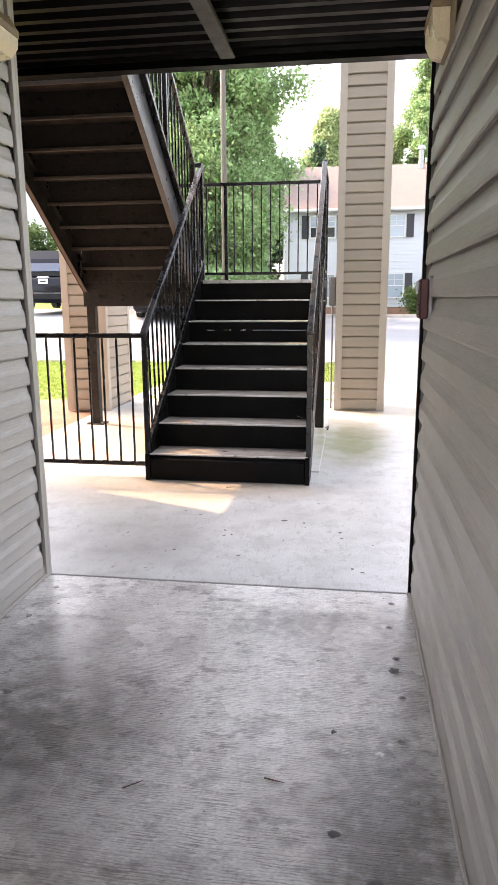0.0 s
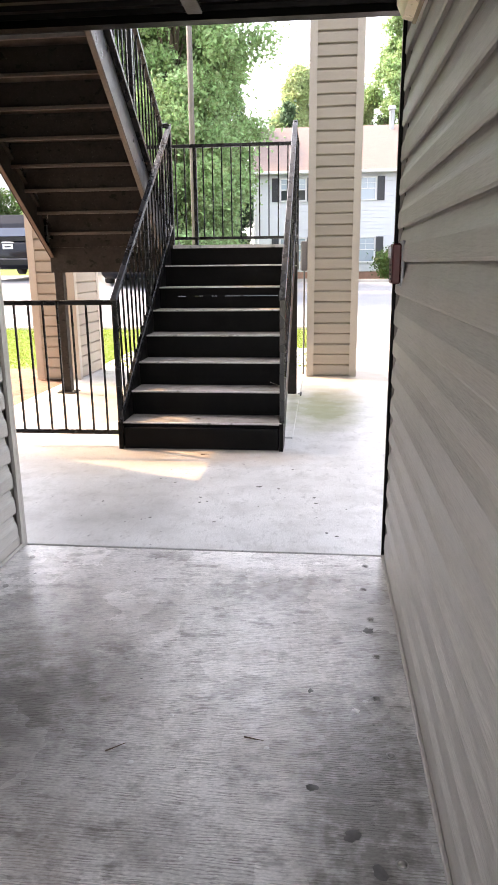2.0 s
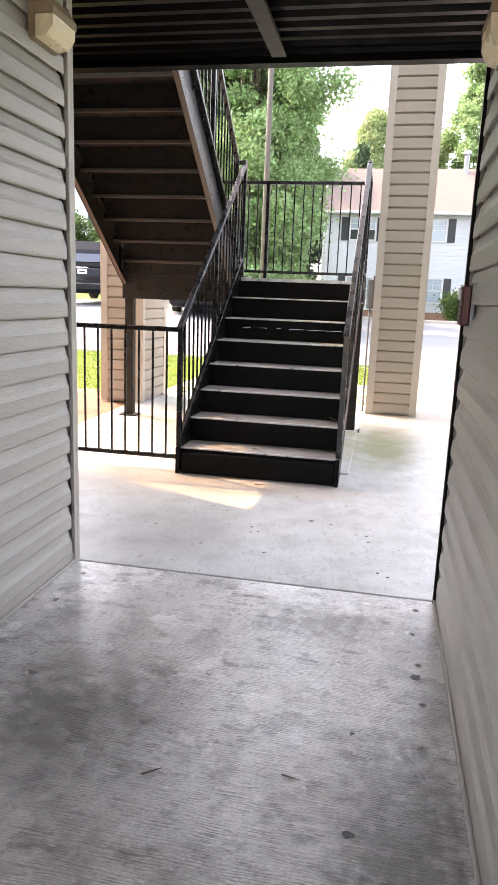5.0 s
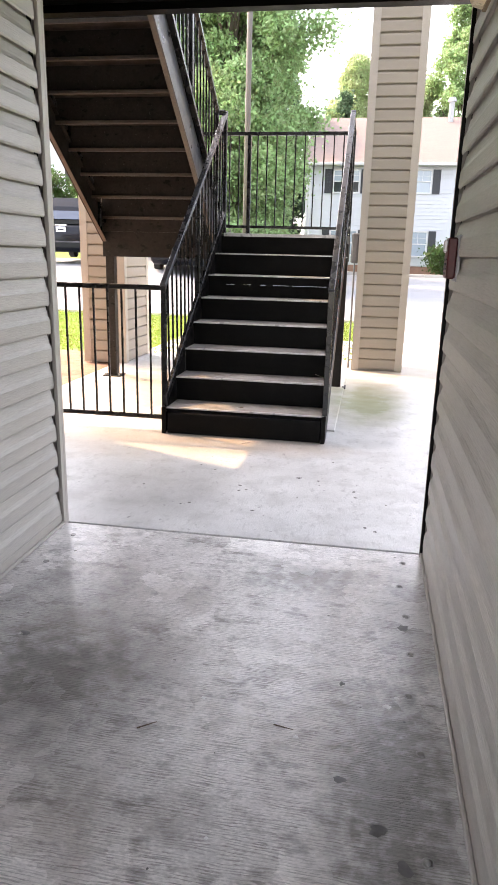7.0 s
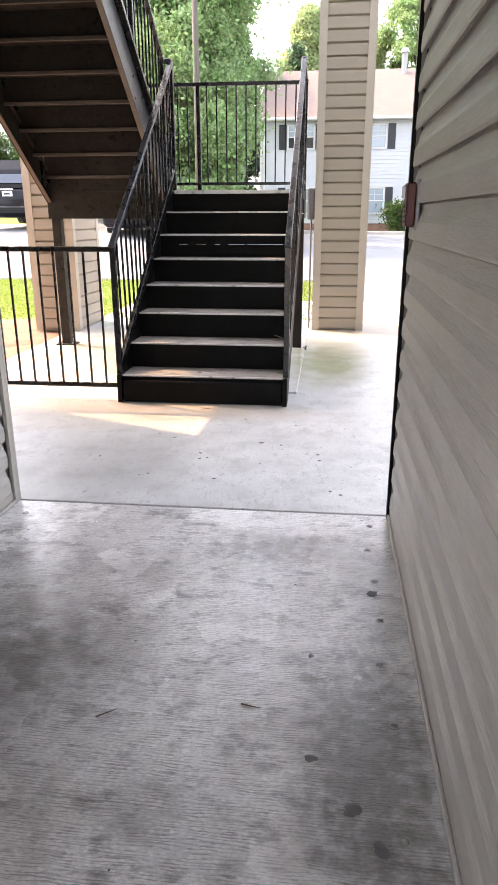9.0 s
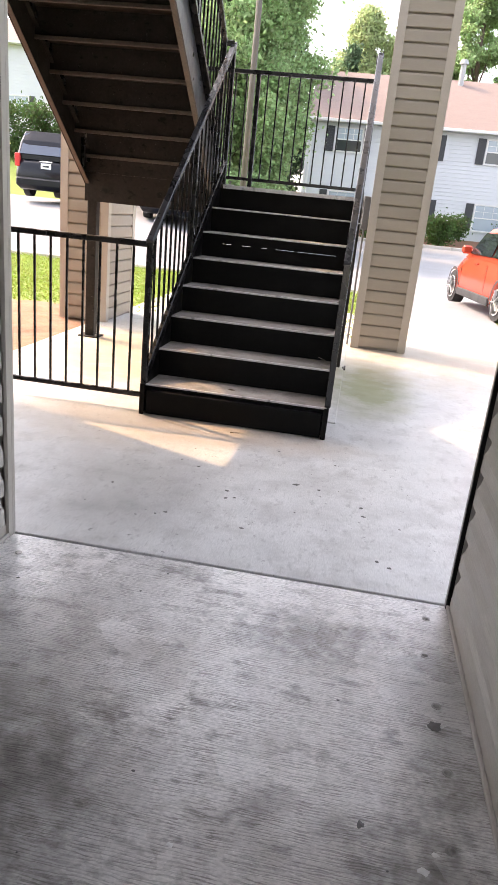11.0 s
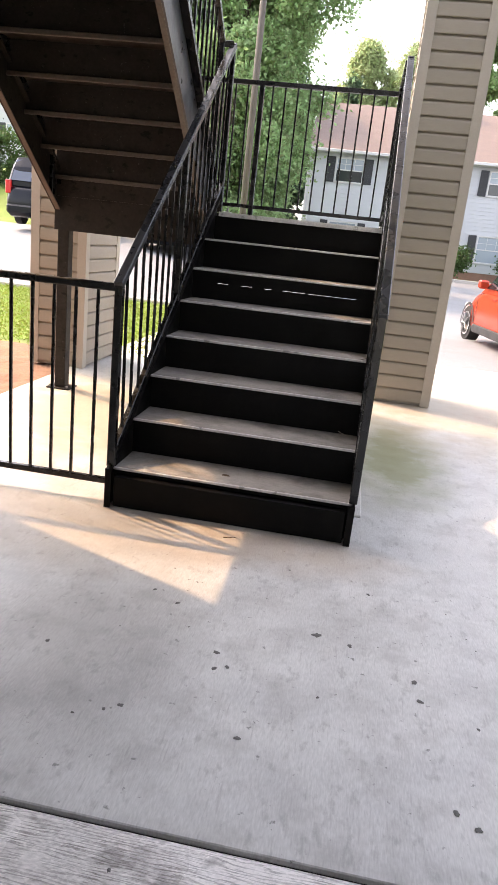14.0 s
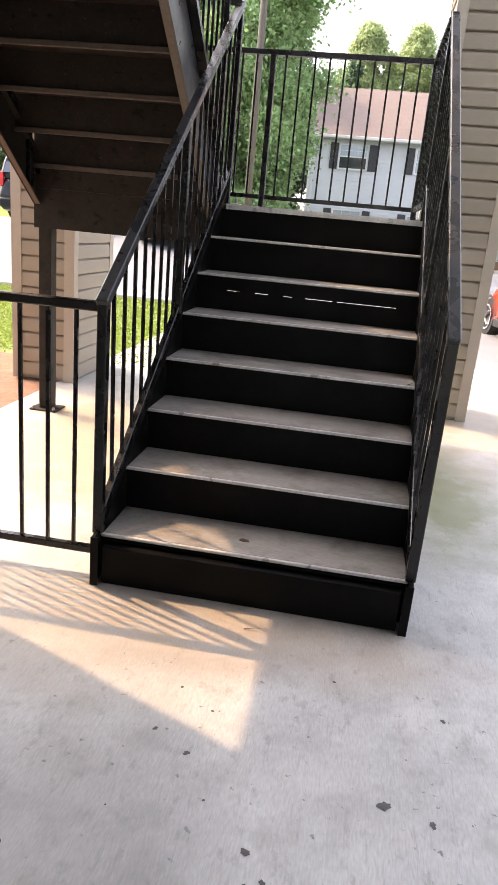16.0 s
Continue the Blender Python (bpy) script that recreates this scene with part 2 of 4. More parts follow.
# lighter grey base stands in for sky sheen along the top rails
M_HAND_SHEEN = mat("handrail_paint_sky_sheen", (0.035, 0.036, 0.04), 0.28, var=0.4, scale=6, fine=40, bump=0.15, stain=(0.008, 0.008, 0.008), stain_amt=0.6, stain_scale=12, rvar=0.1, bump_dist=0.001)
M_BROWN = mat("brown_painted_steel", (0.026, 0.0215, 0.0185), 0.55, spec=0.2, var=0.35, scale=6, fine=50, bump=0.4, stain=(0.012, 0.01, 0.009), stain_amt=0.75, stain_scale=9, rvar=0.15, bump_dist=0.002)
add_marks(M_BROWN, 11, 0.6, 0.66, (0.004, 0.0035, 0.003), 0.9, (1, 1, 1.6), 2.0, 8)
add_marks(M_BROWN, 45, 0.66, 0.7, (0.09, 0.085, 0.08), 0.6, (1, 1, 1), 6.0, 4)
# bluish grey base puts reflected sky into the outer stringer's colour
M_WEB_SKY = mat("channel_paint_sky_sheen", (0.045, 0.047, 0.055), 0.35, var=0.25, scale=8, fine=60, bump=0.2, stain=(0.09, 0.05, 0.035), stain_amt=0.3, stain_scale=9)
M_FLANGE = mat("worn_flange_paint", (0.08, 0.067, 0.057), 0.5, var=0.35, scale=10, fine=60, bump=0.3, stain=(0.11, 0.05, 0.03), stain_amt=0.3, stain_scale=14)
M_TREAD = mat("tread_concrete", (0.3, 0.275, 0.25), 0.75, var=0.25, scale=5, fine=60, bump=0.4, stretch=(0.5, 3, 1), stain=(0.11, 0.095, 0.08), stain_amt=0.7, stain_scale=5, bump_dist=0.002)
M_NOSE = mat("worn_steel_nosing", (0.6, 0.59, 0.58), 0.35, metal=0.3, var=0.3, scale=12, fine=80, bump=0.2)
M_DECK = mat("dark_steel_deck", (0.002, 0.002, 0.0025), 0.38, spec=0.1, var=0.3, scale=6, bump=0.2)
M_JOIST = mat("joist_paint", (0.025, 0.023, 0.022), 0.5, var=0.3, scale=8, bump=0.3)
M_GROUND = mat("far_grass", (0.1, 0.14, 0.04), 0.9, var=0.4, scale=0.8, fine=12, bump=0.5, bump_dist=0.03)
M_LAWN = mat("lawn_soil", (0.17, 0.235, 0.045), 0.9, var=0.3, scale=1.2, fine=25, bump=0.6, bump_dist=0.02)
M_DIRT = mat("red_clay_bed", (0.26, 0.14, 0.085), 0.95, var=0.3, scale=3, fine=30, bump=0.9, stain=(0.2, 0.11, 0.07), stain_amt=0.6, stain_scale=4, bump_dist=0.015)
M_ROAD = mat("pale_worn_asphalt", (0.21, 0.215, 0.225), 0.75, var=0.15, scale=0.5, fine=30, bump=0.3, stain=(0.15, 0.15, 0.155), stain_amt=0.5, stain_scale=0.4)
M_KERB = mat("kerb_concrete", (0.42, 0.4, 0.37), 0.85, var=0.15, scale=2)
M_GRASS = leafy("grass_blades", (0.2, 0.27, 0.045), 0.25)
M_LEAF_A = leafy("broad_leaves", (0.28, 0.4, 0.18), 0.38, 0.02)
M_LEAF_B = leafy("light_leaves", (0.42, 0.5, 0.26), 0.25, 0.02)
M_LEAF_C = leafy("pine_needles", (0.11, 0.18, 0.1), 0.4, 0.02)
M_BUSH = leafy("shrub_leaves", (0.06, 0.11, 0.03), 0.45)
M_BARK = mat("bark", (0.13, 0.1, 0.075), 0.9, var=0.4, scale=4, fine=20, bump=0.9, stretch=(3, 3, 0.5), bump_dist=0.02)
M_POLE = mat("weathered_pole_wood", (0.12, 0.11, 0.1), 0.85, var=0.2, scale=4, fine=40, bump=0.5, stretch=(4, 4, 0.3))
M_HSIDE = mat("white_house_siding", (0.5, 0.52, 0.55), 0.5, var=0.05, scale=1, piece=0.02)
M_HTRIM = mat("white_house_trim", (0.6, 0.6, 0.6), 0.5, var=0.04)
M_ROOF = mat("faded_shingles", (0.19, 0.145, 0.13), 0.9, var=0.2, scale=1.5, fine=14, bump=0.5, stretch=(1, 3, 3), bump_dist=0.02)
M_SHUT = mat("black_shutter", (0.025, 0.027, 0.033), 0.5, var=0.15)
M_PANE = glass("window_glass", (0.3, 0.36, 0.42), 0.08)
M_PANE_D = glass("dark_window_glass", (0.03, 0.035, 0.04), 0.05)
M_BLINDS = mat("white_blinds", (0.7, 0.72, 0.74), 0.6, var=0.06, scale=3)
M_ORANGE = mat("orange_car_paint", (0.4, 0.05, 0.022), 0.22, var=0.03, bump=0, rvar=0.03, spec=0.7)
M_NAVY = mat("dark_navy_car_paint", (0.004, 0.005, 0.009), 0.2, var=0.05, bump=0, rvar=0.03, spec=0.3)
M_CARGLASS = glass("tinted_car_glass", (0.015, 0.02, 0.025), 0.03)
# bluer base colour carries the sky's reflection in the rear windows
M_REARGLASS_SKY = glass("rear_glass_sky_tint", (0.03, 0.045, 0.075), 0.06)
M_TYRE = mat("tyre_rubber", (0.02, 0.02, 0.02), 0.8, var=0.2)
M_RIM = mat("alloy_rim", (0.55, 0.55, 0.56), 0.3, metal=0.8, var=0.1)
M_PLASTIC = mat("dark_plastic", (0.03, 0.03, 0.032), 0.55, var=0.15)
M_CHROME = mat("chrome", (0.7, 0.7, 0.72), 0.12, metal=1, var=0.05, bump=0)
M_TAIL = mat("red_tail_lens", (0.5, 0.02, 0.02), 0.15, var=0.1, bump=0)
M_PLATE = mat("licence_plate", (0.75, 0.76, 0.8), 0.4, var=0.05)
M_RED = mat("dark_red_alarm_plastic", (0.075, 0.007, 0.009), 0.35, var=0.15, scale=10)
M_CLEAR = glass("clear_lens", (0.75, 0.75, 0.75), 0.15)
M_GREYBOX = mat("grey_enamel", (0.34, 0.35, 0.36), 0.45, var=0.1)
M_BOXGREY = mat("weathered_grey_steel", (0.16, 0.165, 0.17), 0.5, metal=0.3, var=0.2)
M_LAMP = mat("aged_bronze_housing", (0.26, 0.19, 0.11), 0.5, var=0.15, scale=6, bump=0.2)
M_LENS = mat("yellowed_prismatic_lens", (0.8, 0.68, 0.45), 0.25, var=0.1, fine=120, bump=0.5)
M_BOLT = mat("dull_steel_bolt", (0.3, 0.29, 0.27), 0.4, metal=0.7, var=0.3)
M_GUM = mat("dark_gum", (0.1, 0.095, 0.09), 0.7, var=0.3)
M_SPECK = mat("white_paint_fleck", (0.75, 0.74, 0.72), 0.7, var=0.08)
M_TWIG = mat("dry_leaf_brown", (0.09, 0.055, 0.03), 0.8, var=0.3)
M_STEM = mat("pale_dry_stem", (0.34, 0.31, 0.26), 0.7, var=0.2)
M_BRICK = mat("foundation_brick", (0.3, 0.17, 0.13), 0.85, var=0.25, scale=3)


# ---- building helpers ----
def thing(name, label, category, group="", at=(0, 0, 0), turn=0.0):
    ob = new(name)
    ob.empty_display_size = 0.1
    ob.matrix_basis = pose(*at, 0, 0, turn)
    return tagged(ob, label, category, group)


def mesh_of(bm, material, name="mesh"):
    me = bpy.data.meshes.new(name)
    bm.to_mesh(me)
    bm.free()
    me.materials.append(material)
    return me


def part(name, bm, material, parent=None, label="", smooth=False):
    me = bm if isinstance(bm, bpy.types.Mesh) else mesh_of(bm, material, name)
    if smooth:
        for p in me.polygons:
            p.use_smooth = True
    ob = new(name, me)
    if parent is not None:
        ob.parent = parent
    if label:
        ob["label"] = label
    return ob


def structure(name, bm, material, label="", category=""):
    return tagged(part(name, bm, material), label or name.replace("_", " "), category or name.split("_")[0], "", "structure")


def add_box(bm, x0, x1, y0, y1, z0, z1, bevel=0.0):
    v = [bm.verts.new(c) for c in ((x0, y0, z0), (x1, y0, z0), (x1, y1, z0), (x0, y1, z0), (x0, y0, z1), (x1, y0, z1), (x1, y1, z1), (x0, y1, z1))]
    fs = [bm.faces.new([v[i] for i in q]) for q in ((3, 2, 1, 0), (4, 5, 6, 7), (0, 1, 5, 4), (1, 2, 6, 5), (2, 3, 7, 6), (3, 0, 4, 7))]
    if bevel:
        es = list({e for f in fs for e in f.edges})
        bmesh.ops.bevel(bm, geom=es, offset=bevel, segments=1, affect="EDGES")
    return bm


def box(x0, x1, y0, y1, z0, z1, bevel=0.0):
    return add_box(bmesh.new(), x0, x1, y0, y1, z0, z1, bevel)


def bar(p, q, w, h, bevel=0.002):
    """A square bar from p to q, w across and h deep."""
    p, q = Vector(p), Vector(q)
    d = q - p
    bm = box(-w / 2, w / 2, -h / 2, h / 2, 0, d.length, bevel)
    up = Vector((1, 0, 0)) if abs(d.normalized().x) < 0.9 else Vector((0, 1, 0))
    zc = d.normalized()
    xc = (up - zc * up.dot(zc)).normalized()
    yc = zc.cross(xc)
    m = Matrix((xc, yc, zc)).transposed().to_4x4()
    m.translation = p
    bm.transform(m)
    return bm


def rod(p, q, r0, r1=None, seg=12):
    p, q = Vector(p), Vector(q)
    bm = bmesh.new()
    d = q - p
    bmesh.ops.create_cone(bm, cap_ends=True, segments=seg, radius1=r0, radius2=r0 if r1 is None else r1, depth=d.length)
    m = d.to_track_quat("Z", "Y").to_matrix().to_4x4()
    m.translation = (p + q) / 2
    bm.transform(m)
    return bm


def prism(outline, lo, hi, axis="x"):
    """An outline of (a, b) pairs pushed along an axis from lo to hi. x: a is y, b is z; y: a is x, b is z; z: a is x, b is y."""
    bm = bmesh.new()
    put = {"x": lambda a, b, c: (c, a, b), "y": lambda a, b, c: (a, c, b), "z": lambda a, b, c: (a, b, c)}[axis]
    lov = [bm.verts.new(put(a, b, lo)) for a, b in outline]
    hiv = [bm.verts.new(put(a, b, hi)) for a, b in outline]
    n = len(outline)
    bm.faces.new(lov)
    bm.faces.new(hiv[::-1])
    for i in range(n):
        bm.faces.new((lov[i], hiv[i], hiv[(i + 1) % n], lov[(i + 1) % n]))
    bmesh.ops.recalc_face_normals(bm, faces=bm.faces)
    return bm


def sheet(x0, x1, y0, y1, nx, ny, height):
    bm = bmesh.new()
    g = [[bm.verts.new((x0 + (x1 - x0) * i / nx, y0 + (y1 - y0) * j / ny, 0)) for i in range(nx + 1)] for j in range(ny + 1)]
    for row in g:
        for v in row:
            v.co.z = height(v.co.x, v.co.y)
    for j in range(ny):
        for i in range(nx):
            bm.faces.new((g[j][i], g[j][i + 1], g[j + 1][i + 1], g[j + 1][i]))
    return bm


def ease(a):
    a = min(1.0, max(0.0, a))
    return a * a * (3 - 2 * a)


def lot_height(x, y):
    """The lie of the land: level by the building, rising to the far side and to the west."""
    return 0.95 * ease((y - 14.5) / 8.5) * ease((-x - 0.5) / 8.0) + 0.45 * ease((y - 22) / 20) + 2.4 * ease((y - 26) / 22) * ease((-x - 8) / 14)


# ---- large structure ----
WL, WR, WY = -1.25, 0.52, 3.10          # breezeway wall faces and their ends
JOINT = 3.10
BACK = -1.3                              # open end of the breezeway, cut short to let light in
LANDING, FLOOR2 = 1.52, 3.04
RISE, RUN, STAIR_Y = 0.19, 0.273, 4.98   # first nosing
SX0, SX1 = -1.29, -0.06                 # outer faces of the lower flight
UX0, UX1 = -2.58, -1.37                 # outer faces of the upper flight

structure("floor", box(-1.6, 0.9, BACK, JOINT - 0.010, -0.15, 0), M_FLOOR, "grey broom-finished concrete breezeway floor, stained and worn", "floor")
structure("pavement_1", box(-2.82, 2.3, JOINT + 0.010, 11.3, -0.15, -0.001, 0.003), M_PATIO, "pale smooth concrete landing slab below the stairs", "pavement")
# unseen pale slab behind the camera, added to bounce light onto floor and walls
structure("pavement_2", box(-6, 6, -16, BACK - 0.01, -0.15, -0.004), M_BOUNCE, "unseen pale concrete slab added to bounce light into the breezeway", "pavement")
structure("joint_strip", box(-2.82, 2.3, JOINT - 0.02, JOINT + 0.02, -0.15, -0.018), M_JOINT, "dark dirt-filled joint between two slabs", "joint")
structure("ground", sheet(-400, 400, -300, 700, 100, 125, lambda x, y: lot_height(x, y) - 0.6 if y > 9 else -0.2), M_GROUND, "wide grassy ground around the buildings", "ground")
structure("verge", sheet(-60, 60, 38.15, 60, 60, 22, lambda x, y: lot_height(x, y) - 0.03), M_LAWN, "grass verge in front of the houses", "lawn")
structure("bank", sheet(-60, -33.9, 9, 38.2, 14, 16, lambda x, y: lot_height(x, y) - 0.03), M_LAWN, "grass bank beside the lot", "lawn")
structure("road", sheet(-34, 34, 14.9, 38, 68, 46, lambda x, y: lot_height(x, y) - 0.06), M_ROAD, "pale worn asphalt of the parking lot", "road")
structure("road_apron", sheet(0.3, 2.3, 11.3, 14.9, 4, 6, lambda x, y: -0.012), M_ROAD, "pale asphalt apron joining slab and parking lot", "road")
structure("lawn", sheet(-30, 0.28, 8.9, 14.7, 60, 24, lambda x, y: lot_height(x, y) - 0.03 + 0.012 * noise.noise((x * 2, y * 2, 0))), M_LAWN, "bright green mown lawn beside the lot", "lawn")
structure("lawn_2", sheet(2.32, 30, 4.0, 12.6, 40, 20, lambda x, y: -0.03 + 0.012 * noise.noise((x * 2, y * 2, 3))), M_LAWN, "bright green mown lawn beside the slab", "lawn")
structure("road_2", sheet(2.3, 34, 12.6, 14.9, 30, 6, lambda x, y: -0.016), M_ROAD, "pale asphalt parking bay", "road")
structure("planting_bed", sheet(-12, -2.82, 3.2, 8.95, 60, 40, lambda x, y: -0.015 + 0.03 * noise.noise((x * 3, y * 3, 1)) + 0.012 * noise.noise((x * 11, y * 11, 1))), M_DIRT, "bare red clay planting bed beside the walk", "ground")
bm = bmesh.new()
for k in range(20):
    add_box(bm, -30 + k * 1.5, -28.515 + k * 1.5, 14.7, 14.88, -0.2, 0.05, 0.02)
structure("bank_2", sheet(-33.9, -11.2, 27.5, 38.1, 24, 14, lambda x, y: lot_height(x, y) - 0.05 + 1.2 * ease((y - 27.5) / 4) * ease((-11.2 - x) / 1.5)), M_LAWN, "grass bank behind the parked vehicle", "lawn")
structure("kerb", bm, M_KERB, "pale concrete kerb along the lawn", "kerb")
bm = bmesh.new()
for k in range(40):
    x = -30 + k * 1.5
    z = max(lot_height(x, 38), lot_height(x + 1.5, 38))
    add_box(bm, x, x + 1.485, 38, 38.2, z - 0.5, z + 0.1, 0.02)
structure("kerb_far", bm, M_KERB, "pale concrete kerb on the far side of the lot", "kerb")

wall_left = structure("wall_left", box(WL - 0.2, WL - 0.014, BACK, WY - 0.02, 0, 2.98), M_WALL, "breezeway wall clad in grey-beige vinyl siding", "wall")
wall_right = structure("wall_right", box(WR + 0.014, WR + 0.2, BACK, WY - 0.02, 0, 2.98), M_WALL, "breezeway wall clad in grey-beige vinyl siding", "wall")
structure("wall_front_left", box(-11, WL - 0.21, WY - 0.25, WY - 0.03, 0, 6.2), M_SIDING, "building front beside the breezeway", "wall")
structure("wall_front_right", box(WR + 0.21, 11, WY - 0.25, WY - 0.03, 0, 6.2), M_SIDING, "building front beside the breezeway", "wall")
# unseen wing, inferred; its corner is placed to cast the sun patch's near edge
structure("wall_wing", box(-11, -3.06, WY - 0.02, 5.2, 0, 6.2), M_SIDING, "unseen wing of the building, inferred from the sun patch edge", "wall")
# unseen slab, added so that its edge bounds the patio's sun patch
structure("balcony_slab", box(-2.94, -2.67, WY, 6.1, 2.83, 3.04), M_DECK, "unseen slab added to block sun beside the stairs", "balcony")
# unseen wall strip, added to keep stray sun off the slab by the stairs
structure("wall_upper_wing", box(-3.06, -2.94, 5.21, 6.45, 3.05, 6.2), M_SIDING, "unseen upper wall strip added to block stray sun", "wall")
structure("wall_upper", box(WL - 0.2, WR + 0.2, WY - 3, WY - 2.8, 3.1, 6.2), M_SIDING, "upper storey wall above the breezeway", "wall")
structure("roof", box(-3.6, 1.3, WY - 3, 9.6, 8.6, 8.8), M_WALL, "roof over the stairwell", "roof")

# second-floor deck: corrugated steel, with edge beam and joists
bm = bmesh.new()
prof = []
y = BACK
while y < 4.9:
    prof += [(y, 2.94), (y + 0.07, 2.94), (y + 0.085, 2.9), (y + 0.135, 2.9)]
    y += 0.15
prof.append((4.93, 2.94))
prof += [(4.93, 3.04), (BACK, 3.04)]
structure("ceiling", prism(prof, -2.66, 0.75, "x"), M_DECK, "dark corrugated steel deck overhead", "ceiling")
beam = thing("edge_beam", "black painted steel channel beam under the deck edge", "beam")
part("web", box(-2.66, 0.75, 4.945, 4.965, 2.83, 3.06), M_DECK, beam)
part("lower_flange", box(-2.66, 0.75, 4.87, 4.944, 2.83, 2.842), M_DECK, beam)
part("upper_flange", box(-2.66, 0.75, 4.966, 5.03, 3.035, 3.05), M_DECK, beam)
for jx in (-0.58, -2.0):
    j = thing("deck_joist", "dusty dark steel joist below the deck", "joist", "joists below the deck")
    part("web", box(jx - 0.006, jx + 0.006, 3.0, 4.63, 2.80, 2.895), M_JOIST, j)
    part("flange", box(jx - 0.045, jx + 0.045, 3.0, 4.63, 2.788, 2.799), M_JOIST, j)


# ---- siding ----
def lap_outline(h):
    """Dutch lap: a butt that stands proud, a flat face, a cove that runs back to the wall."""
    k = 0.2 * h
    return [(0.0, 0.01), (0.5 * k, 0.012), (0.85 * k, -0.004), (k, 0.004), (0.92 * k, h * 0.46), (0.55 * k, h * 0.62), (0.22 * k, h * 0.92), (0.04 * k, h * 0.97), (0.02 * k, h + 0.014), (0.0, h + 0.014)]


def narrow_lap(h):
    """Plain lap: a nearly flat face over a sharp recess."""
    k = 0.2 * h
    return [(0.0, 0.008), (0.5 * k, 0.009), (0.85 * k, -0.003), (k, 0.003), (0.85 * k, h * 0.72), (0.7 * k, h * 0.82), (0.06 * k, h * 0.93), (0.03 * k, h + 0.012), (0.0, h + 0.012)]


def siding_run(parent, side, x, y0, y1, z0, z1, h, material):
    """Courses along y on a wall face at x; side is +1 where they look to +x."""
    me = None
    z = z0
    while z < z1 - 0.02:
        if me is None:
            me = mesh_of(prism([(side * a, b) for a, b in lap_outline(h)], y0, y1, "y"), material, "lap")
        ob = part("siding_course", me, material, parent)
        ob.location = (x, 0, z)
        ob.rotation_euler = (radians(random.uniform(-0.02, 0.02)), 0, 0)
        z += h


LAP = 0.1275
for wall, side, x in ((wall_left, 1, WL - 0.012), (wall_right, -1, WR + 0.012)):
    siding_run(wall, side, x, BACK, WY - 0.07, 0.065, 2.85, LAP, M_SIDING)
    part("base_board", box(min(x, x + side * 0.02), max(x, x + side * 0.02), BACK, WY - 0.035, 0.0, 0.06, 0.003), M_TRIM, wall)
    part("base_trim", box(min(x + side * 0.021, x + side * 0.032), max(x + side * 0.021, x + side * 0.032), BACK, WY - 0.035, 0.004, 0.022, 0.002), M_TRIM, wall)
# outer corner posts; black strips stand in for shade inside their receiving channels
for side, x in ((1, WL), (-1, WR)):
    c = thing("corner_post", "pale vinyl outside corner trim on the siding", "trim", "corner posts")
    xo = x + side * 0.02
    xd = x - side * 0.011
    part("channel_shade_strip", box(min(xd, xd - side * 0.003), max(xd, xd - side * 0.003), WY - 0.09, WY - 0.05, 0.065, 2.95), M_BLACK, c)
    part("face", box(min(xo, x - side * 0.1), max(xo, x - side * 0.1), WY - 0.018, WY + 0.004, 0, 2.95, 0.002), M_TRIM, c)
    part("return_face", box(min(xo, xo - side * 0.015), max(xo, xo - side * 0.015), WY - 0.05 if side > 0 else WY - 0.03, WY - 0.0185, 0, 2.95, 0.001), M_TRIM if side > 0 else M_BLACK, c)


def column(name, x0, x1, y0, y1, top, label):
    """A square pillar clad in lap siding with corner trims."""
    c = thing(name, label, "column", "clad columns")
    part("core", box(x0 + 0.03, x1 - 0.03, y0 + 0.03, y1 - 0.03, 0, top), M_WALL, c)
    t = 0.085
    z = 0.03
    half = 0.125
    front = mesh_of(prism([(-p, q) for p, q in narrow_lap(half)], x0 + t, x1 - t, "x"), M_SIDING_COL)
    back = mesh_of(prism(narrow_lap(half), x0 + t, x1 - t, "x"), M_SIDING_COL)
    lft = mesh_of(prism([(-p, q) for p, q in narrow_lap(half)], y0 + t, y1 - t, "y"), M_SIDING_COL)
    rgt = mesh_of(prism(narrow_lap(half), y0 + t, y1 - t, "y"), M_SIDING_COL)
    while z < top - 0.1:
        for me, at in ((front, (0, y0 + 0.028, z)), (back, (0, y1 - 0.028, z)), (lft, (x0 + 0.028, 0, z)), (rgt, (x1 - 0.028, 0, z))):
            part("siding_course", me, M_SIDING_COL, c).location = at
        z += half
    for sx, sy in ((0, 0), (1, 0), (0, 1), (1, 1)):
        xa, ya = x1 - t if sx else x0, y1 - t if sy else y0
        bm = bmesh.new()
        yf = y1 - 0.028 if sy else y0
        add_box(bm, xa, xa + t, yf, yf + 0.028, 0.0, top)
        xf = x1 - 0.028 if sx else x0
        yb = ya if sy else ya + 0.0285
        add_box(bm, xf, xf + 0.028, yb, yb + t - 0.0285, 0.0, top)
        part("corner_trim", bm, M_TRIM_COL, c)
    return c


column("clad_column", 0.03, 0.63, 8.38, 8.98, 8.6, "tan siding-clad pillar with pale corner trims on the slab")
column("clad_column", -3.22, -2.68, 8.0, 8.9, 8.6, "tan siding-clad pillar standing between lawn and walkway")

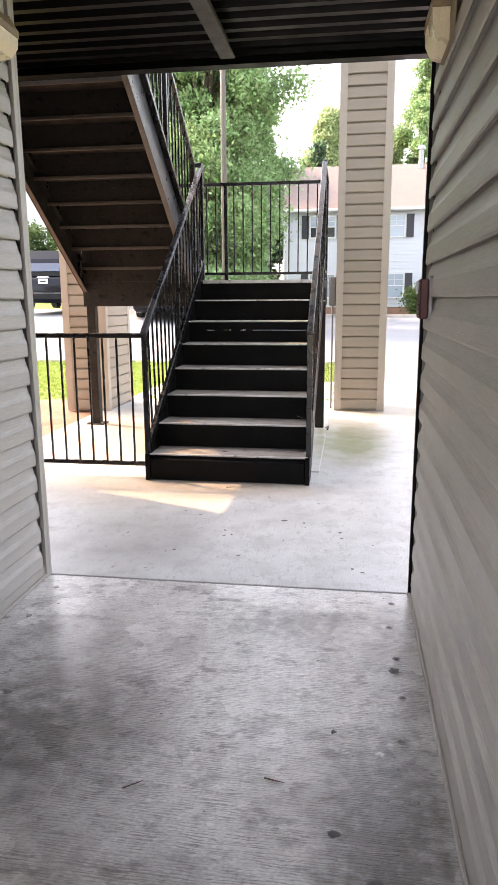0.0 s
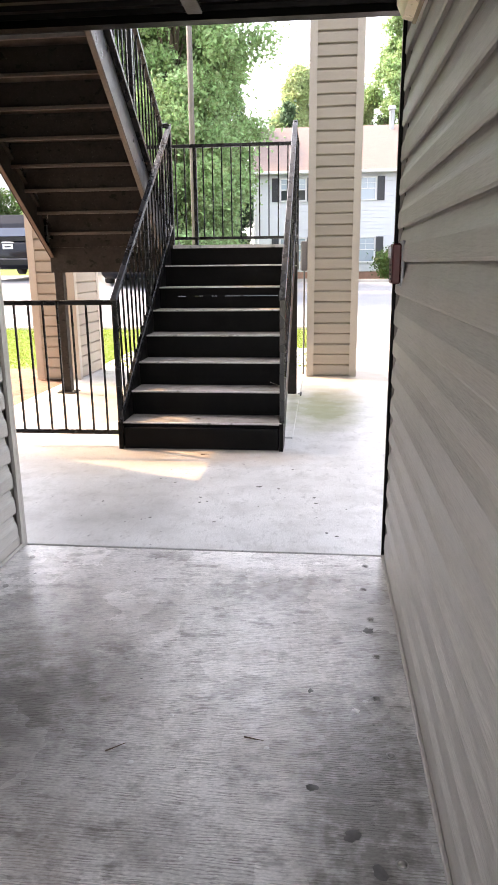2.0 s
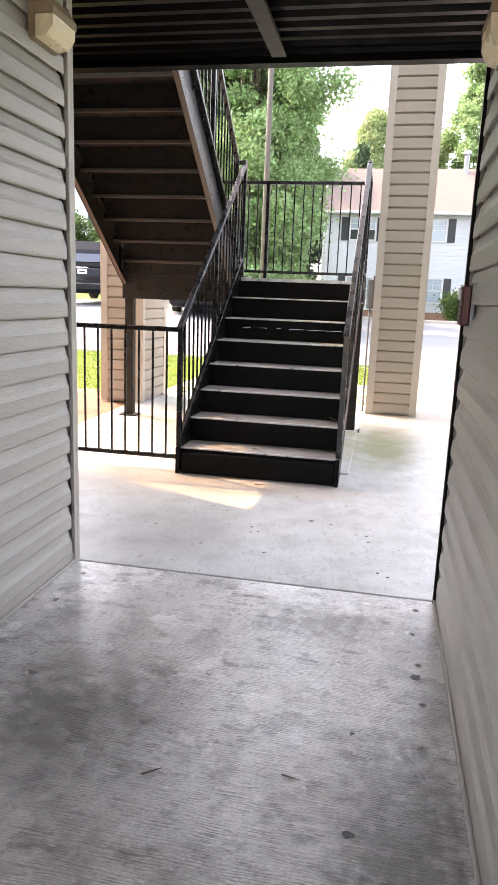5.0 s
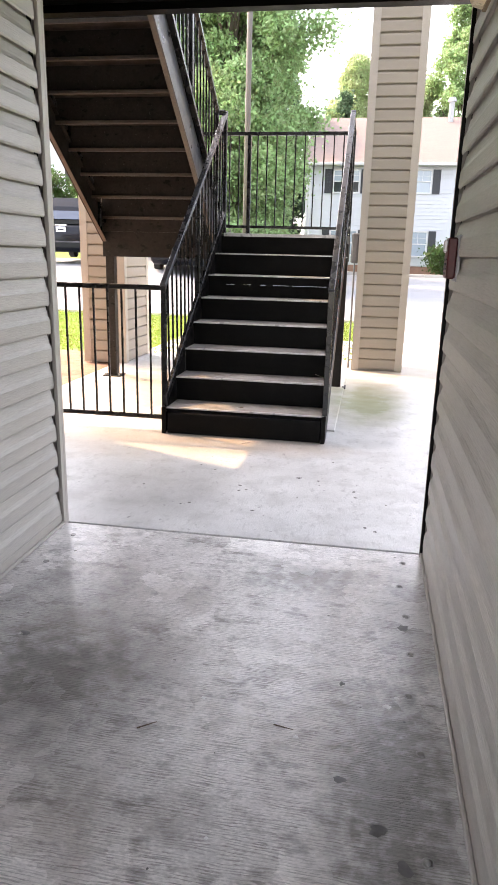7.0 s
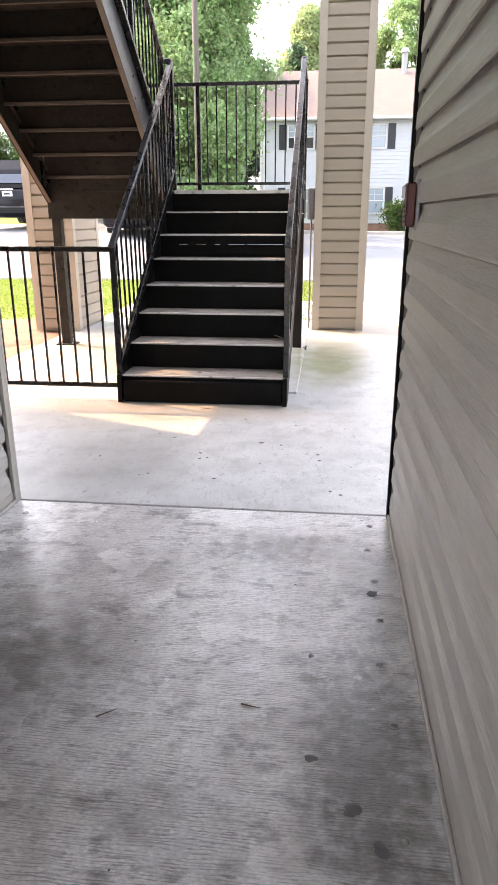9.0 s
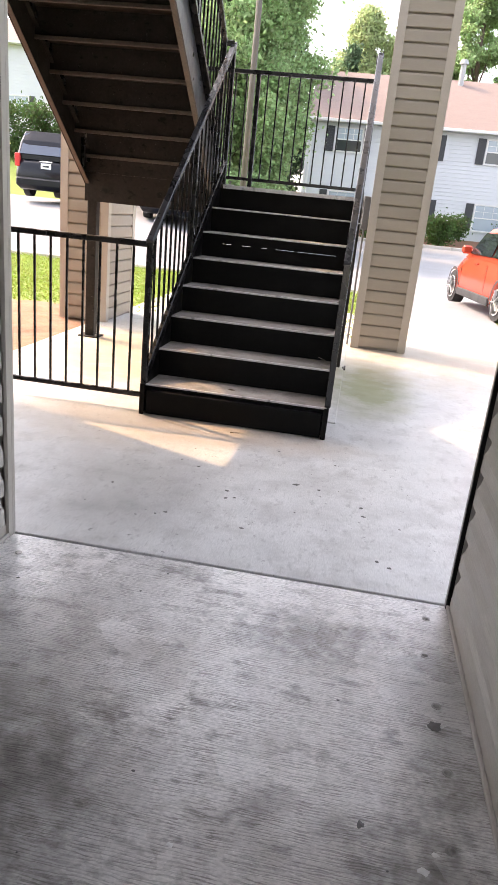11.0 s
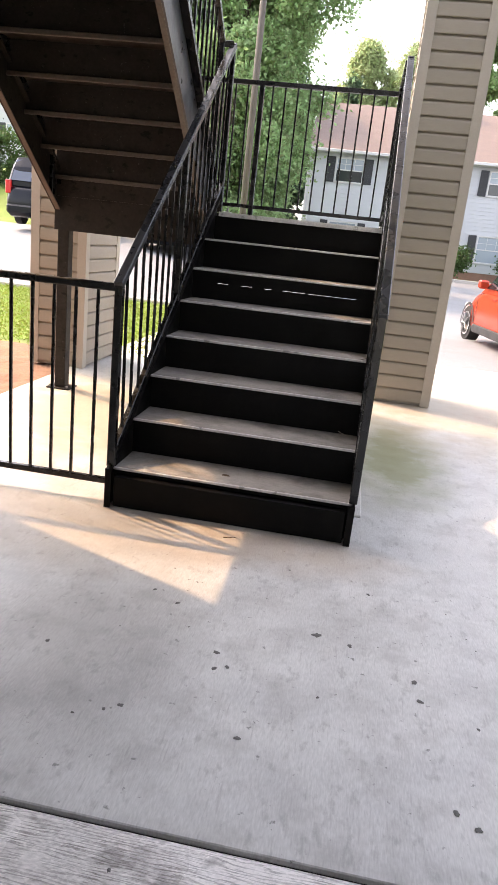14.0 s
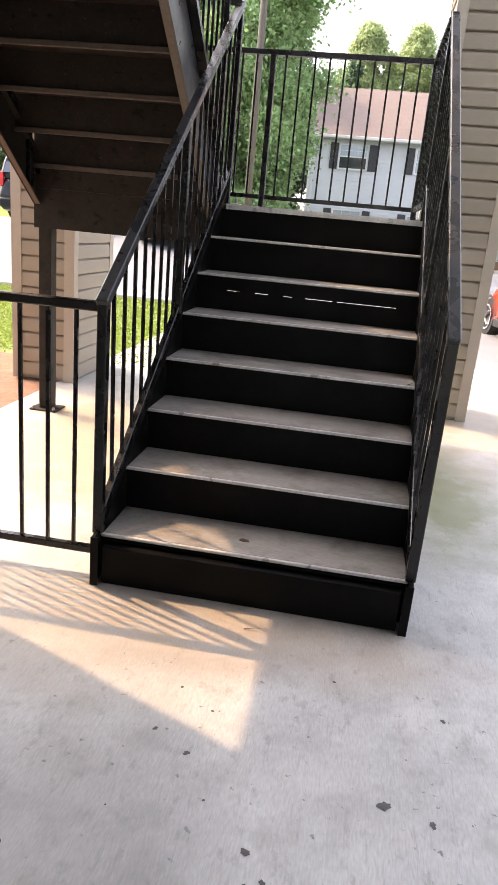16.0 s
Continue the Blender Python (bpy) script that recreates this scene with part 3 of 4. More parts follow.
# ---- stairs ----
def tread_and_riser(parent, x0, x1, y, z, direction, slit=False, concrete=True, dark=M_BLACK):
    """One step: riser plate below the nosing at y, pan and concrete fill behind it."""
    d = direction
    ra, rb = min(y + d * 0.021, y + d * 0.027), max(y + d * 0.021, y + d * 0.027)
    if slit:
        zs = z - RISE + 0.105
        bm = box(x0, x1, ra, rb, z - RISE - 0.012, zs)
        add_box(bm, x0, x1, ra, rb, zs + 0.003, z - 0.028)
        for fa, fb in ((0.0, 0.14), (0.2, 0.27), (0.33, 0.4), (0.44, 0.5), (0.62, 0.64), (0.9, 1.0)):
            add_box(bm, x0 + (x1 - x0) * fa, x0 + (x1 - x0) * fb, ra, rb, zs, zs + 0.003)
        part("riser", bm, dark, parent)
    else:
        part("riser", box(x0, x1, ra, rb, z - RISE - 0.012, z - 0.028), dark, parent)
    ya, yb = y, y + d * (RUN + 0.02)
    p = part("tread_pan", box(x0, x1, min(ya, yb), max(ya, yb), z - 0.028, z - 0.012), dark, parent)
    if concrete:
        part("tread", box(x0 + 0.004, x1 - 0.004, min(ya + d * 0.012, yb), max(ya + d * 0.012, yb), z - 0.0115, z, 0.002), M_TREAD, p)
        part("nosing", box(x0 + 0.002, x1 - 0.002, min(ya - d * 0.004, ya + d * 0.0115), max(ya - d * 0.004, ya + d * 0.0115), z - 0.011, z + 0.001, 0.002), M_NOSE, p)


lower = thing("lower_stair_flight", "black steel stair flight with worn concrete treads", "stairs")
T = 0.0128
for i in range(8):
    if i < 7:
        tread_and_riser(lower, SX0 + T, SX1 - T, STAIR_Y + i * RUN, (i + 1) * RISE, 1, i == 5)
    else:
        part("riser", box(SX0 + T, SX1 - T, STAIR_Y + i * RUN + 0.02, STAIR_Y + i * RUN + 0.026, i * RISE, LANDING - 0.03), M_BLACK, lower)
SL = RISE / RUN


ys, ye = STAIR_Y - 0.07, STAIR_Y + 7 * RUN + 0.06
lo_line = lambda yy: RISE + (yy - STAIR_Y) * SL - 0.27
hi_line = lambda yy: RISE + (yy - STAIR_Y) * SL + 0.05
ycut = STAIR_Y + (0.27 - RISE) / SL
out = [(ys, 0.0), (ys, 0.205), (STAIR_Y - 0.01, 0.215), (ye, hi_line(ye)), (ye, LANDING - 0.26), (ycut + (LANDING - 0.26) / SL, LANDING - 0.26), (ycut, 0.0)]
for xa in (SX0, SX1 - 0.012):
    part("stringer", prism(out, xa, xa + 0.012, "x"), M_BLACK, lower)
for xa, xb in ((SX0 + 0.0125, SX0 + 0.03), (SX1 - 0.03, SX1 - 0.0125)):
    part("stringer_flange", prism([(STAIR_Y, hi_line(STAIR_Y)), (ye, hi_line(ye)), (ye, hi_line(ye) - 0.012), (STAIR_Y, hi_line(STAIR_Y) - 0.012)], xa, xb, "x"), M_BLACK, lower)
    part("end_cap", box(xa - 0.014 if xa < -1 else xa, xb if xa < -1 else xb + 0.014, ys - 0.006, ys - 0.0005, 0, 0.205), M_BLACK, lower)
part("toe_plate", box(SX0 + 0.036, SX1 - 0.036, STAIR_Y - 0.05, STAIR_Y + 0.018, 0.0, 0.158, 0.003), M_BLACK, lower)

# landing: pan slab on channel frame, two posts
landing = thing("stair_landing", "black steel stair landing with concrete fill on posts", "landing")
LY0, LY1 = STAIR_Y + 7 * RUN + 0.0, 8.02
part("slab", box(UX0 + 0.02, SX1 - 0.02, LY0 + 0.214, LY1 - 0.02, LANDING - 0.05, LANDING - 0.001), M_TREAD, landing)
part("nosing", box(UX1 + 0.12, SX1 - T, LY0 - 0.004, LY0 + 0.213, LANDING - 0.03, LANDING), M_NOSE, landing)
part("front_channel", box(UX0, SX1, LY0 + 0.2, LY0 + 0.212, LANDING - 0.25, LANDING - 0.002), M_BROWN, landing)
part("kick_plate", box(UX0 + 0.013, UX1 - 0.013, LY0 + 0.2, LY0 + 0.208, LANDING + 0.001, LANDING + 0.13), M_BROWN, landing)
part("back_channel", box(UX0, SX1, LY1 - 0.018, LY1, LANDING - 0.25, LANDING + 0.01), M_BROWN, landing)
for xa in (UX0, SX1 - 0.012):
    part("side_channel", box(xa, xa + 0.012, LY0 + 0.214, LY1 - 0.02, LANDING - 0.25, LANDING + 0.01), M_BROWN, landing)
part("underside_pan", box(UX0 + 0.014, SX1 - 0.014, LY0 + 0.214, LY1 - 0.02, LANDING - 0.075, LANDING - 0.052), M_BROWN, landing)
for px, py in ((UX0 + 0.05, LY0 + 0.3), (SX1 - 0.03, LY0 + 0.3)):
    post = part("post", box(px - 0.045, px + 0.045, py - 0.045, py + 0.045, 0.012, LANDING - 0.076, 0.004), M_BROWN, landing)
    part("base_plate", box(px - 0.1, px + 0.1, py - 0.09, py + 0.09, 0, 0.0115, 0.003), M_BROWN, post)
    for bx in (-0.075, 0.075):
        part("anchor_bolt", rod((px + bx, py - 0.065, 0.0118), (px + bx, py - 0.065, 0.03), 0.009, seg=6), M_BOLT, post)

# upper flight, climbing back towards the breezeway
upper = thing("upper_stair_flight", "dark brown painted steel stair flight seen from below", "stairs")
UY, URISE, URUN = 7.35, 0.18, 0.25
USL = URISE / URUN
for i in range(9):
    y = UY - i * URUN
    z = LANDING + (i + 1) * URISE
    part("riser", box(UX0 + 0.0125, UX1 - 0.0125, y - 0.026, y - 0.02, z - URISE - 0.03, z - 0.03), M_BROWN, upper)
    if i < 8:
        pan = part("tread_pan", box(UX0 + 0.0125, UX1 - 0.0125, y - URUN - 0.02, y, z - 0.03, z - 0.012), M_BROWN, upper)
        part("tread", box(UX0 + 0.0125, UX1 - 0.0125, y - URUN - 0.01, y - 0.01, z - 0.0115, z), M_TREAD, pan)
        part("pan_lip", box(UX0 + 0.0125, UX1 - 0.0125, y - URUN - 0.046, y - URUN - 0.027, z - 0.06, z - 0.031, 0.003), M_FLANGE, pan)
u_lo = lambda yy: 1.48 + (7.0 - yy) * USL
u_hi = lambda yy: 1.48 + (7.0 - yy) * USL + 0.3
ya, yb = 7.085, 5.04
yc = 7.3
for xa, xb, fa, fb in ((UX0, UX0 + 0.012, UX0 + 0.0125, UX0 + 0.045), (UX1 - 0.012, UX1, UX1 - 0.045, UX1 - 0.0125)):
    part("stringer", prism([(ya, u_lo(ya)), (ya, LANDING + 0.003), (yc, LANDING + 0.003), (yc, u_hi(yc) + 0.08), (yb, u_hi(yb)), (yb, u_lo(yb))], xa, xb, "x"), M_BROWN if xa < -2 else M_WEB_SKY, upper)
    part("lower_flange", prism([(ya, u_lo(ya)), (ya, u_lo(ya) + 0.012), (yb, u_lo(yb) + 0.012), (yb, u_lo(yb))], fa, fb, "x"), M_FLANGE, upper)
    part("upper_flange", prism([(ya, u_hi(ya)), (ya, u_hi(ya) - 0.012), (yb, u_hi(yb) - 0.012), (yb, u_hi(yb))], fa, fb, "x"), M_BROWN, upper)
part("side_channel_top", prism([(ya, u_hi(ya)), (ya, u_hi(ya) - 0.012), (yb, u_hi(yb) - 0.012), (yb, u_hi(yb))], UX1 + 0.0005, UX1 + 0.05, "x"), M_RAIL, upper)


# ---- railings ----
def railing(name, label, posts, top, bottom, count, post_w=0.038, top_w=0.045, top_h=0.035, cap=None):
    """posts: (foot, head) pairs; top and bottom: (start, end) of the rails; balusters stand evenly between the bottom and top rails."""
    r = thing(name, label, "railing", "black steel railings")
    for a, b in posts:
        part("post", bar(a, b, post_w, post_w, 0.003), M_RAIL, r)
    part("top_rail", bar(top[0], top[1], top_w, top_h, 0.004), cap or M_RAIL, r)
    part("bottom_rail", bar(bottom[0], bottom[1], 0.03, 0.03, 0.003), M_RAIL, r)
    t0, t1, b0, b1 = Vector(top[0]), Vector(top[1]), Vector(bottom[0]), Vector(bottom[1])
    for k in range(1, count + 1):
        f = k / (count + 1)
        part("baluster", bar(b0.lerp(b1, f), t0.lerp(t1, f), 0.013, 0.013, 0), M_RAIL, r)
    return r


NEWEL, HEAD = 1.09, 2.63
for x in (SX0 + 0.005, SX1 - 0.01):
    y0, y1 = STAIR_Y - 0.01, 7.06
    r = railing("stair_railing", "sloping black steel stair railing with square balusters", [((x, y0, 0.2), (x, y0, NEWEL)), ((x, y1, LANDING), (x, y1, HEAD)), ((x, 6.0, hi_line(6.0)), (x, 6.0, NEWEL + (6.0 - y0) * (HEAD - NEWEL) / (y1 - y0)))],
                ((x, y0 - 0.02, NEWEL), (x, y1 + 0.02, HEAD)), ((x, y0 + 0.02, 0.275), (x, y1, 0.275 + (y1 - y0) * SL)), 17, cap=M_HAND_SHEEN)
xb = SX1 - 0.02
railing("landing_railing", "black steel guard railing on the back of the landing", [((xb, 7.95, LANDING), (xb, 7.95, 2.58)), ((-1.2, 7.95, LANDING), (-1.2, 7.95, 2.58)), ((UX0 + 0.03, 7.95, LANDING), (UX0 + 0.03, 7.95, 2.58))],
        ((UX0 + 0.03, 7.95, 2.58), (xb, 7.95, 2.58)), ((UX0 + 0.03, 7.95, 1.62), (xb, 7.95, 1.62)), 23)
railing("landing_railing", "black steel guard railing on the side of the landing", [],
        ((xb, 7.08, 2.6), (xb, 7.95, 2.58)), ((xb, 7.08, 1.62), (xb, 7.95, 1.62)), 7)
railing("landing_railing", "black steel guard railing on the side of the landing", [],
        ((UX0 + 0.03, 7.0, 2.58), (UX0 + 0.03, 7.95, 2.58)), ((UX0 + 0.03, 7.0, 1.62), (UX0 + 0.03, 7.95, 1.62)), 7)
for x in (UX0 + 0.02, UX1 + 0.02):
    y0, y1 = 6.98, 5.0
    h0, h1 = 2.62, 2.62 + 1.98 * USL
    railing("stair_railing", "sloping black steel stair railing on the upper flight", [((x, y0, LANDING), (x, y0, h0)), ((x, 6.0, u_hi(6.0)), (x, 6.0, h0 + 0.98 * USL)), ((x, y1, u_hi(5.0)), (x, y1, h1))],
            ((x, y0, h0), (x, y1, h1)), ((x, y0, u_hi(y0) + 0.07), (x, y1, u_hi(y1) + 0.07)), 17)
part("rail_return", bar((UX1 + 0.02, 7.02, 2.62), (SX0 + 0.005, 7.05, 2.63), 0.04, 0.04), M_RAIL, [o for o in scene.objects if o.name.startswith("stair_railing")][0])
railing("guard_railing", "low black steel guard railing beside the stair foot", [((-3.05, 5.0, 0), (-3.05, 5.0, 1.08))],
        ((-3.05, 5.0, 1.075), (SX0, 5.0, 1.075)), ((-3.05, 5.0, 0.105), (SX0, 5.0, 0.105)), 15)


# ---- fixtures ----
def wall_lamp(side, x, y, z):
    """A wedge-shaped wall lamp: back box, sloping hood, prismatic lens."""
    l = thing("wall_lamp", "aged tan wall lamp with yellowed lens on the siding", "lamp", "wall lamps", (x, y, z))
    s = side
    part("back_box", box(min(0, s * 0.03), max(0, s * 0.03), -0.12, 0.12, -0.1, 0.1, 0.004), M_LAMP, l)
    part("hood", prism([(s * 0.0305, 0.098), (s * 0.09, 0.085), (s * 0.125, 0.03), (s * 0.125, 0.0), (s * 0.0305, 0.0)], -0.118, 0.118, "y"), M_LAMP, l)
    part("lens", prism([(s * 0.0305, -0.001), (s * 0.122, -0.001), (s * 0.118, -0.045), (s * 0.085, -0.085), (s * 0.0305, -0.095)], -0.112, 0.112, "y"), M_LENS, l, "yellowed prismatic lens")
    for yy in (-0.1, 0.1):
        part("screw", rod((s * 0.09, yy, 0.0885), (s * 0.09, yy, 0.092), 0.006, seg=8), M_BOLT, l)
    return l


wall_lamp(1, WL + 0.008, 2.84, 2.36).scale = (0.85, 0.85, 0.85)
wall_lamp(-1, WR - 0.008, 2.62, 2.22).scale = (0.6, 1.0, 1.0)

al = thing("fire_alarm_strobe", "dark red fire alarm box with a clear strobe lens", "alarm", "", (WR - 0.006, 2.86, 1.33))
part("back_plate", box(-0.012, 0.0, -0.065, 0.065, -0.085, 0.085, 0.003), M_GREYBOX, al)
part("housing", box(-0.046, -0.0125, -0.058, 0.058, -0.075, 0.075, 0.006), M_RED, al)
part("lens", box(-0.056, -0.0465, -0.03, 0.03, 0.02, 0.068, 0.006), M_CLEAR, al, "clear strobe lens")
for k in range(4):
    part("slot", box(-0.0482, -0.0465, -0.035, 0.035, -0.06 + k * 0.017, -0.052 + k * 0.017), M_PLASTIC, al)

jb = thing("junction_box", "grey metal electrical box on the clad pillar", "electrical box", "", (0.025, 8.55, 1.42))
part("case", box(-0.07, 0, -0.1, 0.1, -0.17, 0.17, 0.006), M_BOXGREY, jb)
part("door", box(-0.08, -0.0705, -0.09, 0.09, -0.16, 0.16, 0.004), M_BOXGREY, jb)
part("conduit", rod((-0.035, 0, -0.17), (-0.035, 0, -1.42), 0.011), M_BOXGREY, jb)

pad = structure("pavement_3", box(SX0 - 0.04, -0.005, 5.3, 8.1, -0.1, 0.012, 0.005), M_PATIO, "raised concrete pad under the stairs", "pavement")
for px_, pz_ in ((SX1 - 0.02, 1.42), (SX1 - 0.02, 1.2), (SX0 + 0.06, 1.411)):
    cl = thing("rail_bracket", "small bright steel bracket on the landing corner", "bracket", "rail brackets", (px_, 7.1, pz_ + 0.12))
    part("plate", box(-0.03, 0.03, -0.04, 0.04, -0.01, 0.0, 0.002), M_NOSE, cl)
    part("stud", rod((0, 0, 0), (0, 0, 0.03), 0.008, seg=8), M_BOLT, cl)

# small things on the floor
for k, yy in enumerate((1.38, 1.74, 2.0, 2.24, 2.5, 2.75, 2.98)):
    s = thing("floor_bolt", "dull round anchor bolt head in the concrete floor", "bolt", "anchor bolts along the wall", (0.41 + 0.012 * math.sin(k * 2.3), yy, 0))
    bm = bmesh.new()
    bmesh.ops.create_uvsphere(bm, u_segments=10, v_segments=6, radius=0.011)
    for v in bm.verts:
        v.co.z = max(0.0, v.co.z) * 0.6
    part("head", bm, M_BOLT, s, "", True)
    part("washer", rod((0, 0, 0.0002), (0, 0, 0.0016), 0.015, seg=12), M_BOLT, s)
for k, yy in enumerate((1.9, 2.3, 2.65, 2.95)):
    s = thing("floor_bolt", "dull round anchor bolt head in the concrete floor", "bolt", "anchor bolts along the wall", (-1.13 + 0.01 * math.sin(k * 1.7), yy, 0))
    part("washer", rod((0, 0, 0.0002), (0, 0, 0.003), 0.013, seg=12), M_BOLT, s)


def blot(x, y, r, seed, z=0.0004, flat=0.0012):
    rnd = random.Random(seed)
    bm = bmesh.new()
    c = bm.verts.new((0, 0, flat))
    ring = [bm.verts.new((math.cos(a) * r * q, math.sin(a) * r * q * 0.75, 0)) for a, q in ((k * math.tau / 14, rnd.uniform(0.65, 1.15)) for k in range(14))]
    for k in range(14):
        bm.faces.new((c, ring[k], ring[(k + 1) % 14]))
    return bm


rnd = random.Random(5)
spots = [(0.2, 1.6, 0.018), (0.19, 2.02, 0.013), (-0.94, 2.09, 0.02), (0.4, 2.41, 0.026), (0.36, 1.35, 0.026), (0.3, 1.45, 0.024), (0.38, 1.25, 0.014), (-0.49, 3.86, 0.015), (-0.48, 3.77, 0.012), (-0.44, 3.79, 0.011), (-0.71, 3.51, 0.011), (-0.75, 3.48, 0.008),
         (-0.35, 3.47, 0.012), (-1.05, 3.75, 0.011), (-0.83, 3.44, 0.007), (-0.7, 4.13, 0.011), (0.25, 3.36, 0.013), (0.3, 3.32, 0.012), (0.18, 3.9, 0.014), (0.19, 3.8, 0.014), (-0.81, 4.2, 0.009), (0.03, 4.46, 0.011), (-0.16, 4.08, 0.02), (-0.04, 4.05, 0.013), (-0.31, 4.56, 0.007)]
for k in range(26):
    spots.append((rnd.uniform(-1.1, 0.45), rnd.uniform(1.2, 4.6), rnd.uniform(0.003, 0.008)))
for k, (x, y, r) in enumerate(spots):
    if abs(y - JOINT) < 0.04:
        continue
    s = part("gum_spot", blot(x, y, r, k), M_GUM)
    s.location = (x, y, 0.0006)
    s.rotation_euler = (0, 0, k * 1.3)
    tagged(s, "dark flattened gum spot on the concrete", "stain", "spots on the floor")
for k, (x, y, r) in enumerate(((-0.23, 1.86, 0.009), (-0.30, 1.65, 0.009), (0.07, 1.74, 0.009), (0.33, 1.93, 0.014), (0.36, 1.98, 0.009), (-0.1, 1.35, 0.006))):
    s = part("paint_fleck", blot(x, y, r, 50 + k), M_SPECK)
    s.location = (x, y, 0.0006)
    tagged(s, "white paint fleck on the concrete floor", "paint fleck", "flecks on the floor")
for k, (x, y, a) in enumerate(((-0.36, 1.7, 35), (0.03, 1.77, -15), (-0.62, 4.78, 12), (-0.1, 5.85, 60))):
    s = part("twig", rod((-0.03, 0, 0), (0.03, 0, 0.003), 0.0025, 0.001, 6), M_TWIG)
    z = 0.003 if y < 5 else 0.38 + 0.19 * 1 + 0.003
    s.matrix_basis = pose(x, y, 0.003 if y < 5 else 0.763, 0, 0, a)
    tagged(s, "thin dry brown twig lying on the concrete", "twig", "twigs")
lf = part("dead_leaf", blot(0, 0, 0.024, 91, flat=0.006), M_TWIG)
lf.location = (-0.72, 5.11, 0.191)
tagged(lf, "small dead brown leaf on the lowest tread", "leaf")


for k, (p, q) in enumerate((((-0.2, 5.27, 0.384), (-0.08, 5.33, 0.395)), ((-0.19, 5.4, 0.43), (-0.085, 5.36, 0.4)))):
    tagged(part("dry_stem", rod(p, q, 0.0018, 0.001, 6), M_STEM), "thin pale dry stem lying on a stair tread", "stem", "stems on the treads")

# ---- vehicles ----
def loft(sections, material=None):
    """Rings of equal length joined into one skin, closed at both ends."""
    bm = bmesh.new()
    rings = [[bm.verts.new(p) for p in s] for s in sections]
    n = len(rings[0])
    for a, b in zip(rings, rings[1:]):
        for i in range(n):
            bm.faces.new((a[i], a[(i + 1) % n], b[(i + 1) % n], b[i]))
    bm.faces.new(rings[0][::-1])
    bm.faces.new(rings[-1])
    bmesh.ops.recalc_face_normals(bm, faces=bm.faces)
    return bm


def ring_xz(y, w, z0, z1, r, tuck=0.0):
    """A rounded cross-section at y: half width w from z0 to z1, narrowing by tuck at the top."""
    pts = []
    for sx in (1, -1):
        side = [(w - r * 0.8, z0), (w, z0 + r * 0.8), (w, z0 + (z1 - z0) * 0.55), (w - tuck, z1 - r), (w - tuck - r * 0.3, z1 - r * 0.3), (w - tuck - r, z1)]
        if sx < 0:
            side = [(-a, b) for a, b in side[::-1]]
        pts += side
    return [(a, y, b) for a, b in pts]


def wheel(car, x, y, r, side, spokes=5):
    w = part("wheel", rod((x - 0.1, y, r), (x + 0.1, y, r), r, seg=28), M_TYRE, car, "", False)
    part("rim", rod((x + side * 0.1005, y, r), (x + side * 0.108, y, r), r * 0.68, seg=24), M_PLASTIC, w)
    for k in range(spokes):
        a = k * math.tau / spokes
        part("spoke", bar((x + side * 0.114, y, r), (x + side * 0.114, y + math.cos(a) * r * 0.64, r + math.sin(a) * r * 0.64), 0.075, 0.012, 0.002), M_RIM, w)
    bm = bmesh.new()
    for k in range(24):
        a, b = k * math.tau / 24, (k + 1) * math.tau / 24
        q = [bm.verts.new((x + side * 0.116, y + math.cos(t) * rr, r + math.sin(t) * rr)) for t, rr in ((a, r * 0.6), (b, r * 0.6), (b, r * 0.7), (a, r * 0.7))]
        bm.faces.new(q)
    part("rim_lip", bm, M_RIM, w)
    part("hub", rod((x + side * 0.11, y, r), (x + side * 0.125, y, r), r * 0.14, seg=12), M_RIM, w)


def pane(p, material=None):
    bm = bmesh.new()
    bm.faces.new([bm.verts.new(q) for q in p])
    ext = bmesh.ops.extrude_face_region(bm, geom=list(bm.faces))
    bm.normal_update()
    bm.faces.ensure_lookup_table()
    nrm = bm.faces[0].normal.copy() if len(bm.faces) else Vector((0, 0, 1))
    for v in [g for g in ext["geom"] if isinstance(g, bmesh.types.BMVert)]:
        v.co -= Vector(nrm) * 0.012
    bmesh.ops.recalc_face_normals(bm, faces=bm.faces)
    return bm


